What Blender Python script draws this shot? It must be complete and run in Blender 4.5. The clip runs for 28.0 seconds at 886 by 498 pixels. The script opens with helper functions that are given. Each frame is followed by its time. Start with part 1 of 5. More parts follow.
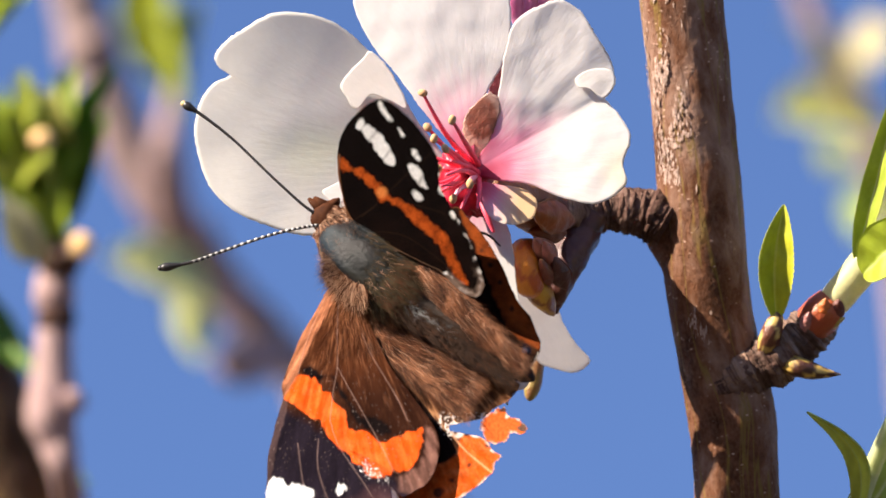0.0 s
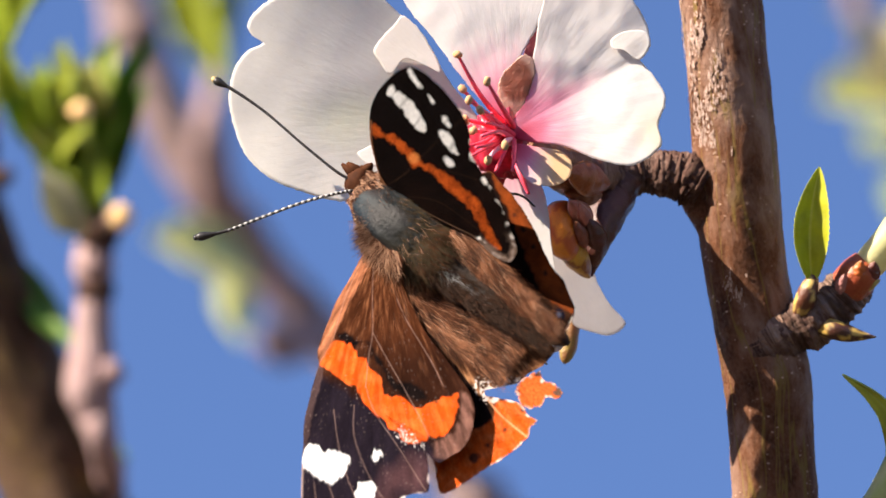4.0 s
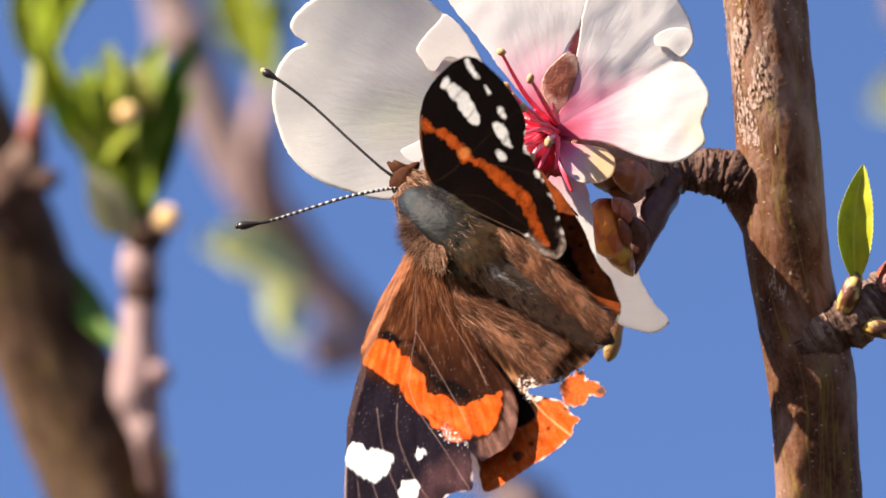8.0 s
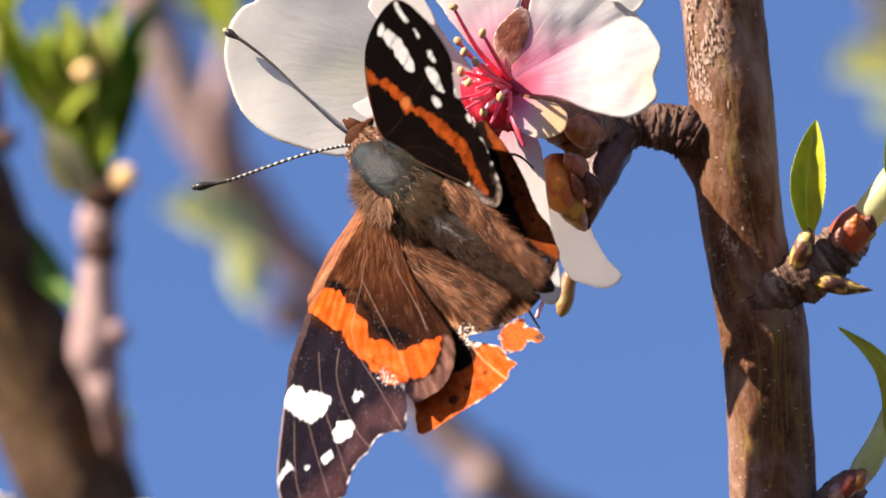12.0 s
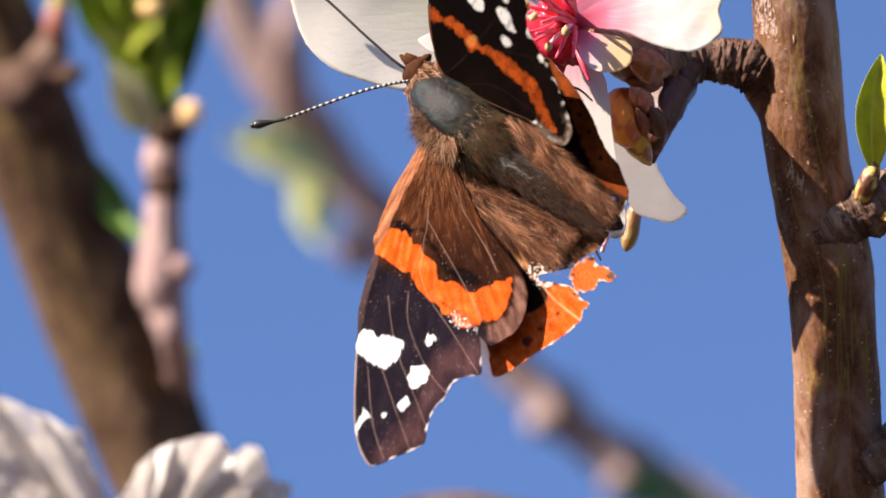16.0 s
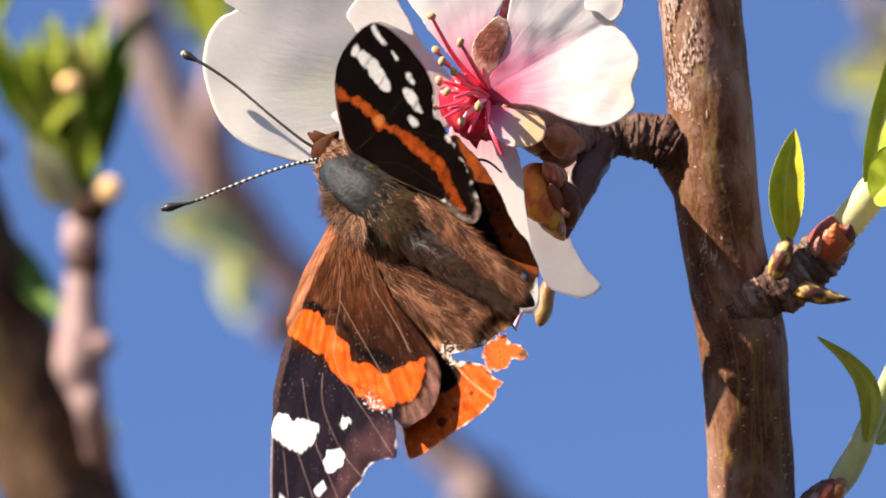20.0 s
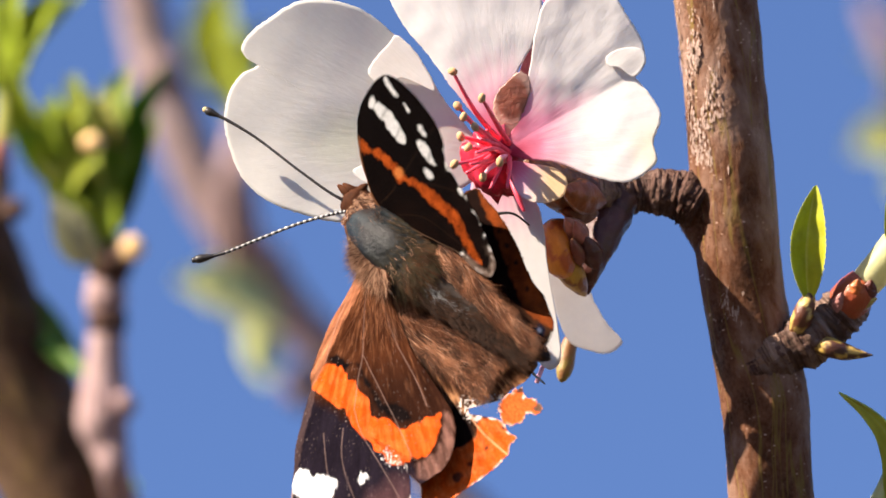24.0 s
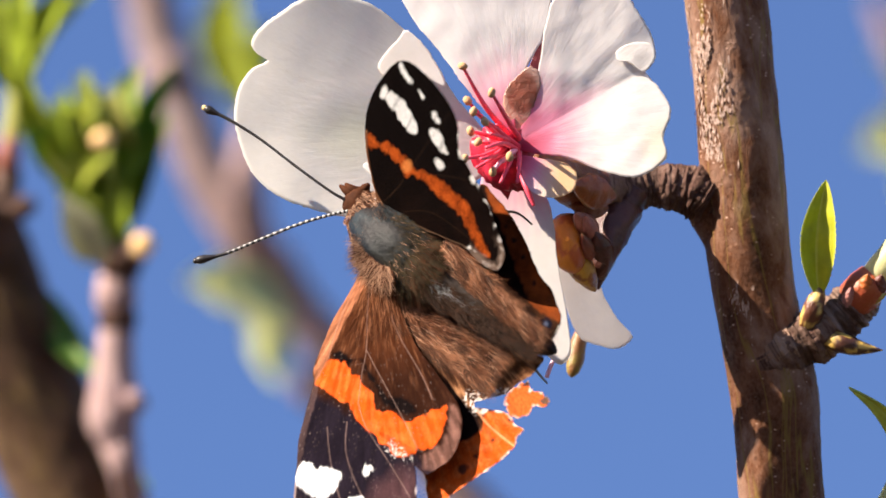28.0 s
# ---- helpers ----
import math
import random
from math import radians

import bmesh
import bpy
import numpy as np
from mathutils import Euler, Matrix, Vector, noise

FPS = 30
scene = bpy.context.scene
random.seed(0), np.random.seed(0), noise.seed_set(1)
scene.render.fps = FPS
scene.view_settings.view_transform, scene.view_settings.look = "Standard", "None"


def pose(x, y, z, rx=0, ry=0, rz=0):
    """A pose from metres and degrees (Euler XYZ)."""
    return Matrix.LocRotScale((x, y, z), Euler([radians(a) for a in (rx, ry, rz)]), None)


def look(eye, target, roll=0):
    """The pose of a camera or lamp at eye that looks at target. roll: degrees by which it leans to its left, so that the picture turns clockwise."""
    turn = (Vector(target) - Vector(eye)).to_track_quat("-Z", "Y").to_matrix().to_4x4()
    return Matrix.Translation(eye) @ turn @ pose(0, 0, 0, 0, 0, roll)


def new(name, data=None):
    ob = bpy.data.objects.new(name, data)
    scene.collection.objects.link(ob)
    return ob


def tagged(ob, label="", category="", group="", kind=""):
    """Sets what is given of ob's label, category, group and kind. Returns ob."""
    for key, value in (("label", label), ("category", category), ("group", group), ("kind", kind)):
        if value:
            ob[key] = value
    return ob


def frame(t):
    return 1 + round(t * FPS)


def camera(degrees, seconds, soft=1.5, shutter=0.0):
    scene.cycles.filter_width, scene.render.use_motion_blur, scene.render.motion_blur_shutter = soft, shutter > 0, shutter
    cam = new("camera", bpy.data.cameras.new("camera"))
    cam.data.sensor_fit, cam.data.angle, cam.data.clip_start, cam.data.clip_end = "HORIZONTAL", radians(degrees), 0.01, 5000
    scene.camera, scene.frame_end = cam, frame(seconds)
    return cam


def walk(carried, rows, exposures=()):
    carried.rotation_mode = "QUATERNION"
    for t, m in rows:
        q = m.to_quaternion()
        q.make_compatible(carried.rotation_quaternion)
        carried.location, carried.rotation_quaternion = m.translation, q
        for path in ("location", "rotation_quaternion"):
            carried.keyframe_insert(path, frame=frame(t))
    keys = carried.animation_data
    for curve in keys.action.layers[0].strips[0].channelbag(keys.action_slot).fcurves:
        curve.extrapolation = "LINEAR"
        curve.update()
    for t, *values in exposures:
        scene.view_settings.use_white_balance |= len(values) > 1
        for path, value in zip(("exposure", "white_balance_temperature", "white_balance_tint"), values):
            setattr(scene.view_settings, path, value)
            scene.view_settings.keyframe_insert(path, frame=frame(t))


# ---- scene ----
LENS = 6.0                                  # long lens, degrees across
TILT = radians(28)                          # the lens looks up into the tree
EYE = Vector((0, 0, 1.55))
RIGHT, AHEAD, ABOVE = Vector((1, 0, 0)), Vector((0, math.cos(TILT), math.sin(TILT))), Vector((0, -math.sin(TILT), math.cos(TILT)))
FINE = 0.00005                              # the plan is the camera's view; one step a twentieth of a millimetre
REACH = 784 * FINE / math.tan(radians(LENS / 2))   # from the eye to the blossom's heart

cam = camera(LENS, 28.0, soft=1.6)
cam.data.dof.use_dof = True
cam.data.dof.focus_distance = REACH - 0.011
cam.data.dof.aperture_fstop = 46


def stand(right, up, yaw, pitch):
    """The camera's pose: millimetres that it drifts, degrees that it turns."""
    e = EYE + (RIGHT * right + ABOVE * up) * 0.001
    return pose(*e, 90 + math.degrees(TILT)) @ pose(0, 0, 0, pitch, yaw)


walk(cam, [
    (0.0, stand(0.04, -0.39, 0.003, 0.030)),
    (0.5, stand(0.22, -1.16, -0.005, 0.046)),
    (1.0, stand(0.57, -1.64, 0.023, 0.030)),
    (1.5, stand(0.77, -2.07, 0.068, 0.021)),
    (2.0, stand(1.01, -2.53, 0.146, 0.027)),
    (2.5, stand(1.23, -2.66, 0.172, 0.029)),
    (3.0, stand(1.25, -2.97, 0.211, -0.005)),
    (3.5, stand(1.30, -3.36, 0.285, 0.014)),
    (5.5, stand(1.88, -5.39, 0.499, 0.100)),
    (6.0, stand(1.92, -5.49, 0.566, 0.069)),
    (6.5, stand(1.99, -5.45, 0.652, 0.090)),
    (7.0, stand(2.19, -5.36, 0.757, 0.178)),
    (7.5, stand(2.40, -5.59, 0.762, 0.191)),
    (8.0, stand(2.64, -5.52, 0.738, 0.154)),
    (8.5, stand(2.86, -5.54, 0.698, 0.157)),
    (9.0, stand(2.88, -5.80, 0.681, 0.172)),
    (9.5, stand(3.13, -5.77, 0.635, 0.168)),
    (10.0, stand(3.48, -5.88, 0.556, 0.171)),
    (10.5, stand(3.82, -6.34, 0.510, 0.128)),
    (11.0, stand(4.11, -6.85, 0.463, 0.098)),
    (11.5, stand(4.37, -6.99, 0.506, 0.024)),
    (12.0, stand(4.46, -7.13, 0.556, -0.026)),
    (12.5, stand(4.53, -7.21, 0.537, -0.102)),
    (13.0, stand(4.29, -7.62, 0.571, -0.242)),
    (13.5, stand(3.95, -7.87, 0.590, -0.487)),
    (15.5, stand(4.68, -7.76, 0.915, -0.521)),
    (16.0, stand(4.62, -7.41, 1.010, -0.450)),
    (16.5, stand(4.74, -6.87, 1.034, -0.340)),
    (17.0, stand(4.95, -6.75, 0.905, -0.286)),
    (17.5, stand(5.30, -6.81, 0.820, -0.211)),
    (18.0, stand(5.86, -6.78, 0.791, -0.065)),
    (18.5, stand(6.29, -6.92, 0.697, 0.025)),
    (19.0, stand(6.60, -7.43, 0.649, 0.017)),
    (19.5, stand(6.92, -7.93, 0.605, 0.072)),
    (20.0, stand(6.93, -7.98, 0.601, 0.103)),
    (20.5, stand(6.84, -7.98, 0.581, 0.133)),
    (22.5, stand(6.99, -9.46, 0.672, 0.188)),
    (23.0, stand(7.20, -9.43, 0.710, 0.327)),
    (23.5, stand(7.24, -9.21, 0.744, 0.435)),
    (24.0, stand(7.14, -8.96, 0.763, 0.556)),
    (24.5, stand(6.32, -9.45, 0.680, 0.576)),
    (25.0, stand(6.02, -10.08, 0.666, 0.611)),
    (25.5, stand(7.13, -10.67, 0.786, 0.621)),
    (26.0, stand(8.21, -10.82, 0.895, 0.621)),
    (26.5, stand(7.79, -10.65, 0.885, 0.675)),
    (27.0, stand(7.40, -10.30, 0.862, 0.693)),
    (27.5, stand(7.24, -10.08, 0.831, 0.655)),
    (28.0, stand(7.20, -9.89, 0.835, 0.593))
])

# ---- light ----
TO_SUN = (RIGHT * -0.70 + ABOVE * 0.62 - AHEAD * 0.13).normalized()
SUN_UP = math.asin(TO_SUN.z)
world = bpy.data.worlds.new("sky")
scene.world = world
world.use_nodes = True
nt = world.node_tree
sky = nt.nodes.new("ShaderNodeTexSky")
sky.sky_type, sky.sun_disc = "NISHITA", False
sky.sun_elevation, sky.sun_rotation = SUN_UP, math.atan2(TO_SUN.x, TO_SUN.y)
sky.altitude, sky.air_density, sky.dust_density, sky.ozone_density = 1500, 1.0, 0.0, 5.0
tint = nt.nodes.new("ShaderNodeMix")         # clear mountain air: a little more blue
tint.data_type, tint.blend_type = "RGBA", "MULTIPLY"
tint.inputs[0].default_value, tint.inputs[7].default_value = 1.0, (1.03, 0.975, 1.10, 1)
nt.links.new(sky.outputs[0], tint.inputs[6])
nt.links.new(tint.outputs[2], nt.nodes["Background"].inputs[0])
nt.nodes["Background"].inputs[1].default_value = 0.056
sun = new("sun", bpy.data.lights.new("sun", "SUN"))
sun.data.energy, sun.data.angle, sun.data.color = 5.0, radians(0.53), (1.0, 0.88, 0.73)
sun.matrix_world = look(TO_SUN * 20, (0, 0, 0))
scene.view_settings.exposure = 1.75

# ---- materials ----
def mat(name):
    m = bpy.data.materials.new(name)
    m.use_nodes = True
    return m, m.node_tree, m.node_tree.nodes["Principled BSDF"]


def add(nt, kind, **sets):
    n = nt.nodes.new("ShaderNode" + kind)
    for key, value in sets.items():
        n.inputs[key.replace("_", " ")].default_value = value
    return n


def ramp(nt, fac, stops):
    r = nt.nodes.new("ShaderNodeValToRGB")
    while len(r.color_ramp.elements) < len(stops):
        r.color_ramp.elements.new(0.5)
    for el, (at_, c) in zip(r.color_ramp.elements, stops):
        el.position, el.color = at_, (*c, 1)
    nt.links.new(fac, r.inputs[0])
    return r.outputs[0]


def mix(nt, fac, a, b, mode="MIX"):
    n = nt.nodes.new("ShaderNodeMix")
    n.data_type, n.blend_type = "RGBA", mode
    for socket, value in ((n.inputs[0], fac), (n.inputs[6], a), (n.inputs[7], b)):
        if isinstance(value, bpy.types.NodeSocket):
            nt.links.new(value, socket)
        elif isinstance(value, tuple):
            socket.default_value = (*value, 1)
        else:
            socket.default_value = value
    return n.outputs[2]


def surface_uv(nt, sx, sy):
    """Millimetres over the surface, stretched by sx, sy."""
    uv = nt.nodes.new("ShaderNodeUVMap")
    mp = nt.nodes.new("ShaderNodeMapping")
    mp.inputs["Scale"].default_value = (sx, sy, 1)
    nt.links.new(uv.outputs[0], mp.inputs[0])
    return mp.outputs[0]


def noise_of(nt, vec, scale, detail=5, rough=0.6, distort=0.0):
    n = add(nt, "TexNoise", Scale=scale, Detail=detail, Roughness=rough, Distortion=distort)
    if vec is not None:
        nt.links.new(vec, n.inputs["Vector"])
    return n.outputs["Fac"]


def bump(nt, bsdf, height, strength, distance):
    b = add(nt, "Bump", Strength=strength, Distance=distance)
    nt.links.new(height, b.inputs["Height"])
    nt.links.new(b.outputs[0], bsdf.inputs["Normal"])


def bark(name, dark, mid, light, lichen, gloss=0.6, crack=(0.17, 0.12, 0.035), cross=False, relief=0.00035):
    """Young bark: a thin pale skin that flakes, long fine cracks, small raised pores; cross: wrinkled round the twig."""
    m, nt, b = mat(name)

    def over(x, y):
        return surface_uv(nt, y, x) if cross else surface_uv(nt, x, y)
    bands = noise_of(nt, over(0.10, 0.03), 1.0, 3, 0.5, 0.3)
    patch = mix(nt, 0.5, noise_of(nt, over(0.30, 0.16), 1.0, 5, 0.6, 0.4), bands)
    grain = noise_of(nt, over(2.0, 1.3), 1.5, 7, 0.72)
    c = ramp(nt, patch, [(0.36, dark), (0.46, mid), (0.56, mix3(mid, light, 0.55)), (0.68, light)])
    c = mix(nt, ramp(nt, grain, [(0.42, (0, 0, 0)), (0.66, (0.7, 0.7, 0.7))]), c, mix(nt, 0.5, c, lichen))
    c = mix(nt, ramp(nt, grain, [(0.28, (0.6, 0.6, 0.6)), (0.40, (0, 0, 0))]), c, dark)
    line = noise_of(nt, over(0.34, 0.03), 1.0, 3, 0.55, 0.5)
    c = mix(nt, ramp(nt, line, [(0.48, (0, 0, 0)), (0.5, (0.75, 0.75, 0.75)), (0.52, (0, 0, 0))]), c, crack)
    cells = add(nt, "TexVoronoi", Scale=1.0)
    nt.links.new(over(1.1, 2.0), cells.inputs["Vector"])
    specks = ramp(nt, cells.outputs["Distance"], [(0.06, (1, 1, 1)), (0.2, (0, 0, 0))])
    gate = ramp(nt, noise_of(nt, over(0.3, 0.2), 1.0, 2), [(0.48, (0, 0, 0)), (0.56, (0.85, 0.85, 0.85))])
    pores = mix(nt, 1.0, specks, gate, "MULTIPLY")
    c = mix(nt, pores, c, tuple(min(1, x * 1.5) for x in light))
    b.inputs["Roughness"].default_value = gloss
    b.inputs["Specular IOR Level"].default_value = 0.05
    scab = ramp(nt, noise_of(nt, over(1.5, 0.7), 1.0, 6, 0.7, 1.2), [(0.42, (0, 0, 0)), (0.58, (1, 1, 1))])
    peel = mix(nt, 1.0, scab, ramp(nt, noise_of(nt, over(0.22, 0.10), 1.0, 3), [(0.52, (0, 0, 0)), (0.70, (0.35, 0.35, 0.35))]), "MULTIPLY")
    nt.links.new(mix(nt, peel, c, light), b.inputs["Base Color"])
    bump(nt, b, mix(nt, 0.3, mix(nt, 0.35, mix(nt, 0.3, grain, line), scab), pores), 1.0, relief)
    return m


def mix3(a, b, k):
    return tuple(x + (y - x) * k for x, y in zip(a, b))


BARK = bark("bark_reddish", (0.036, 0.013, 0.006), (0.125, 0.050, 0.024), (0.40, 0.27, 0.21), (0.24, 0.13, 0.085), 0.7, (0.20, 0.135, 0.035), relief=0.0002)
BARK_GREY = bark("bark_grey", (0.014, 0.008, 0.005), (0.060, 0.032, 0.019), (0.19, 0.12, 0.08), (0.11, 0.065, 0.043))
BARK_MAUVE = bark("bark_mauve", (0.16, 0.10, 0.095), (0.32, 0.22, 0.21), (0.50, 0.39, 0.37), (0.40, 0.30, 0.28))
BARK_PINK = bark("bark_pinkish", (0.22, 0.125, 0.12), (0.38, 0.245, 0.235), (0.52, 0.37, 0.35), (0.45, 0.33, 0.31), crack=(0.3, 0.2, 0.17))
KNOT = bark("bark_rough", (0.022, 0.010, 0.008), (0.085, 0.043, 0.033), (0.46, 0.33, 0.27), (0.26, 0.17, 0.13), 0.7, (0.03, 0.015, 0.01), True)
SCURF = bark("bark_scurfy", (0.05, 0.022, 0.015), (0.22, 0.125, 0.085), (0.54, 0.40, 0.31), (0.38, 0.26, 0.19), 0.75, (0.06, 0.035, 0.03), True)


def pigment(name, rough, relief, distance, through_=0.0, scale=3.0, spec=0.3, sheen=0.0, low=0.82):
    """A thin surface whose own colours lie on the mesh."""
    m, nt, b = mat(name)
    at_ = nt.nodes.new("ShaderNodeAttribute")
    at_.attribute_name = "pigment"
    grain = noise_of(nt, surface_uv(nt, 1, 1), scale, 5, 0.65)
    c = mix(nt, 1.0, at_.outputs["Color"], ramp(nt, grain, [(0.25, (low, low, low)), (0.75, (1, 1, 1))]), "MULTIPLY")
    nt.links.new(c, b.inputs["Base Color"])
    b.inputs["Roughness"].default_value = rough
    b.inputs["Specular IOR Level"].default_value = spec
    b.inputs["Sheen Weight"].default_value = sheen
    bump(nt, b, grain, relief, distance)
    if through_:
        tr = nt.nodes.new("ShaderNodeBsdfTranslucent")
        nt.links.new(c, tr.inputs[0])
        mx = nt.nodes.new("ShaderNodeMixShader")
        mx.inputs[0].default_value = through_
        nt.links.new(b.outputs[0], mx.inputs[1])
        nt.links.new(tr.outputs[0], mx.inputs[2])
        nt.links.new(mx.outputs[0], nt.nodes["Material Output"].inputs[0])
    return m


def petal_skin():
    """Thin petal: fine ribs that fan out from the heart, soft crumples, light shining through."""
    m = pigment("petal", 0.6, 0.05, 0.0002, 0.55, 1.4, 0.15, 0.0, 0.94)
    nt, b = m.node_tree, m.node_tree.nodes["Principled BSDF"]
    uv = nt.nodes.new("ShaderNodeUVMap")
    axes = nt.nodes.new("ShaderNodeSeparateXYZ")
    nt.links.new(uv.outputs[0], axes.inputs[0])

    def calc(op, *terms):
        n = nt.nodes.new("ShaderNodeMath")
        n.operation = op
        for socket, term in zip(n.inputs, terms):
            if isinstance(term, bpy.types.NodeSocket):
                nt.links.new(term, socket)
            else:
                socket.default_value = term
        return n.outputs[0]
    x, y = calc("SUBTRACT", axes.outputs[0], 41.9), calc("SUBTRACT", axes.outputs[1], 15.0)
    radius = calc("SQRT", calc("ADD", calc("MULTIPLY", x, x), calc("MULTIPLY", y, y)))
    fan = nt.nodes.new("ShaderNodeCombineXYZ")
    nt.links.new(calc("MULTIPLY", calc("ARCTAN2", y, x), 26.0), fan.inputs[0])
    nt.links.new(calc("MULTIPLY", radius, 0.35), fan.inputs[1])
    ribs = noise_of(nt, fan.outputs[0], 1.0, 4, 0.6, 0.3)
    crumple = noise_of(nt, uv.outputs[0], 0.55, 3, 0.5, 0.6)
    bump(nt, b, mix(nt, 0.35, ribs, crumple), 0.6, 0.00009)
    for link in list(nt.links):
        if link.to_node.type == "BSDF_TRANSLUCENT" and link.to_socket.name == "Color":
            nt.links.new(b.inputs["Normal"].links[0].from_socket, link.to_node.inputs["Normal"])
    return m


PETAL = petal_skin()
WING = pigment("wing_scales", 0.9, 0.6, 0.0001, 0.02, 6.0, 0.008)
SHIELD = pigment("thorax_shield", 0.5, 0.5, 0.0002, 0.0, 3.0, 0.16)
LEAF = pigment("young_leaf", 0.45, 0.3, 0.0002, 0.38, 1.6, 0.3)
BUD = pigment("bud_scale", 0.40, 0.6, 0.0003, 0.0, 1.6, 0.5)


def plain(name, colour, rough=0.5, vary=0.25, scale=900, spec=0.4, sheen=0.0):
    m, nt, b = mat(name)
    co = nt.nodes.new("ShaderNodeTexCoord")
    g = noise_of(nt, co.outputs["Object"], scale, 4)
    lo = tuple(c * (1 - vary) for c in colour)
    hi = tuple(min(1, c * (1 + vary)) for c in colour)
    nt.links.new(ramp(nt, g, [(0.3, lo), (0.7, hi)]), b.inputs["Base Color"])
    b.inputs["Roughness"].default_value, b.inputs["Specular IOR Level"].default_value = rough, spec
    b.inputs["Sheen Weight"].default_value = sheen
    return m


FILAMENT = plain("filament", (0.76, 0.07, 0.12), 0.45)
FILAMENT_PALE = plain("filament_pale", (0.86, 0.42, 0.50), 0.45)
NECTAR = plain("nectar_cup", (0.42, 0.014, 0.035), 0.4, 0.5, 1400, 0.3)
ANTHER = plain("anther", (0.50, 0.28, 0.13), 0.7, 0.3, 3000)
SEPAL = plain("sepal", (0.26, 0.085, 0.06), 0.55, 0.35, 700)
ABDOMEN = plain("abdomen_scales", (0.025, 0.018, 0.015), 0.8, 0.5, 1500, 0.1)
FUR_BROWN = plain("fur_brown", (0.050, 0.016, 0.006), 0.8, 0.5, 800, 0.08)
FUR_GOLD = plain("fur_gold", (0.155, 0.058, 0.023), 0.7, 0.4, 800, 0.15)
FUR_DARK = plain("fur_dark", (0.018, 0.008, 0.004), 0.8, 0.5, 800, 0.08)
FUR_TAN = plain("fur_tan", (0.33, 0.185, 0.115), 0.7, 0.35, 800, 0.1)
FUR_OLIVE = plain("fur_olive", (0.034, 0.023, 0.011), 0.8, 0.5, 800, 0.08)
FUR_BLUE = plain("fur_blue_grey", (0.016, 0.021, 0.025), 0.6, 0.5, 800, 0.08)
FUR_SILVER = plain("fur_silver", (0.085, 0.084, 0.086), 0.6, 0.5, 800, 0.15)
HORN = plain("antenna_dark", (0.02, 0.016, 0.014), 0.4)
HORN_WHITE = plain("antenna_white", (0.40, 0.38, 0.36), 0.5)
HORN_TIP = plain("antenna_tip", (0.62, 0.42, 0.16), 0.5)
EYE_BROWN = plain("compound_eye", (0.06, 0.035, 0.025), 0.25)
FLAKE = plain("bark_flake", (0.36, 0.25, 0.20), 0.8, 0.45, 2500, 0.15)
SOIL = plain("orchard_soil", (0.045, 0.032, 0.018), 0.9, 0.35, 3)
CUT = plain("cut_wood", (0.85, 0.52, 0.22), 0.7, 0.25, 600)


# ---- shaping ----
SETBACK = 0.0                               # millimetres that the next pieces stand farther back


def P(u, v, d=0.0):
    """A place fitted to the camera's view: u across and v down the plan, along rays from EYE, d millimetres behind the
    blossom's heart.
    """
    z = REACH + (d + SETBACK) * 0.001
    k = z / REACH * FINE
    return EYE + RIGHT * ((u - 784) * k) - ABOVE * ((v - 441) * k) + AHEAD * z


def mesh(name, verts, faces, uvs=None, colours=None, smooth=True):
    me = bpy.data.meshes.new(name)
    me.from_pydata([tuple(v) for v in verts], [], faces)
    if smooth:
        me.polygons.foreach_set("use_smooth", [True] * len(me.polygons))
    loops = np.empty(len(me.loops), dtype=np.int32)
    me.loops.foreach_get("vertex_index", loops)
    if uvs is not None:
        layer = me.uv_layers.new(name="UVMap")
        layer.data.foreach_set("uv", np.asarray(uvs, dtype=np.float32)[loops].ravel())
    if colours is not None:
        c = np.ones((len(me.vertices), 4), dtype=np.float32)
        c[:, :3] = colours
        me.color_attributes.new("pigment", "FLOAT_COLOR", "POINT").data.foreach_set("color", c.ravel())
    me.update()
    return me


REST = {}


def thing(name, at_, label, category, group="", kind=""):
    ob = tagged(new(name), label, category, group, kind)
    ob.empty_display_size = 0.005
    REST[ob] = Matrix.Translation(at_)
    ob.matrix_basis = REST[ob]
    return ob


def part(name, me, material, parent, label="", origin=None):
    """One mesh, drawn in the world, as a part of a thing or of a part."""
    rest = REST[parent] if origin is None else origin
    me.transform(rest.inverted())
    ob = new(name, me)
    me.materials.append(material)
    ob.parent = parent
    REST[ob] = rest
    ob.matrix_basis = REST[parent].inverted() @ rest
    if label:
        ob["label"] = label
    return ob


def curve_points(points, n, closed=False):
    """n points on a smooth curve through the given ones (tuples of any length)."""
    p = np.array(points, dtype=float)
    m = len(p)
    out = []
    span = m if closed else m - 1
    for k in range(n):
        s = k * span / (n if closed else n - 1)
        i = min(int(s), span - 1)
        f = s - i
        if closed:
            a, b, c, d = p[(i - 1) % m], p[i % m], p[(i + 1) % m], p[(i + 2) % m]
        else:
            a, b, c, d = p[max(i - 1, 0)], p[i], p[min(i + 1, m - 1)], p[min(i + 2, m - 1)]
        out.append(0.5 * (2 * b + (c - a) * f + (2 * a - 5 * b + 4 * c - d) * f * f + (3 * b - a - 3 * c + d) * f ** 3))
    return np.array(out)


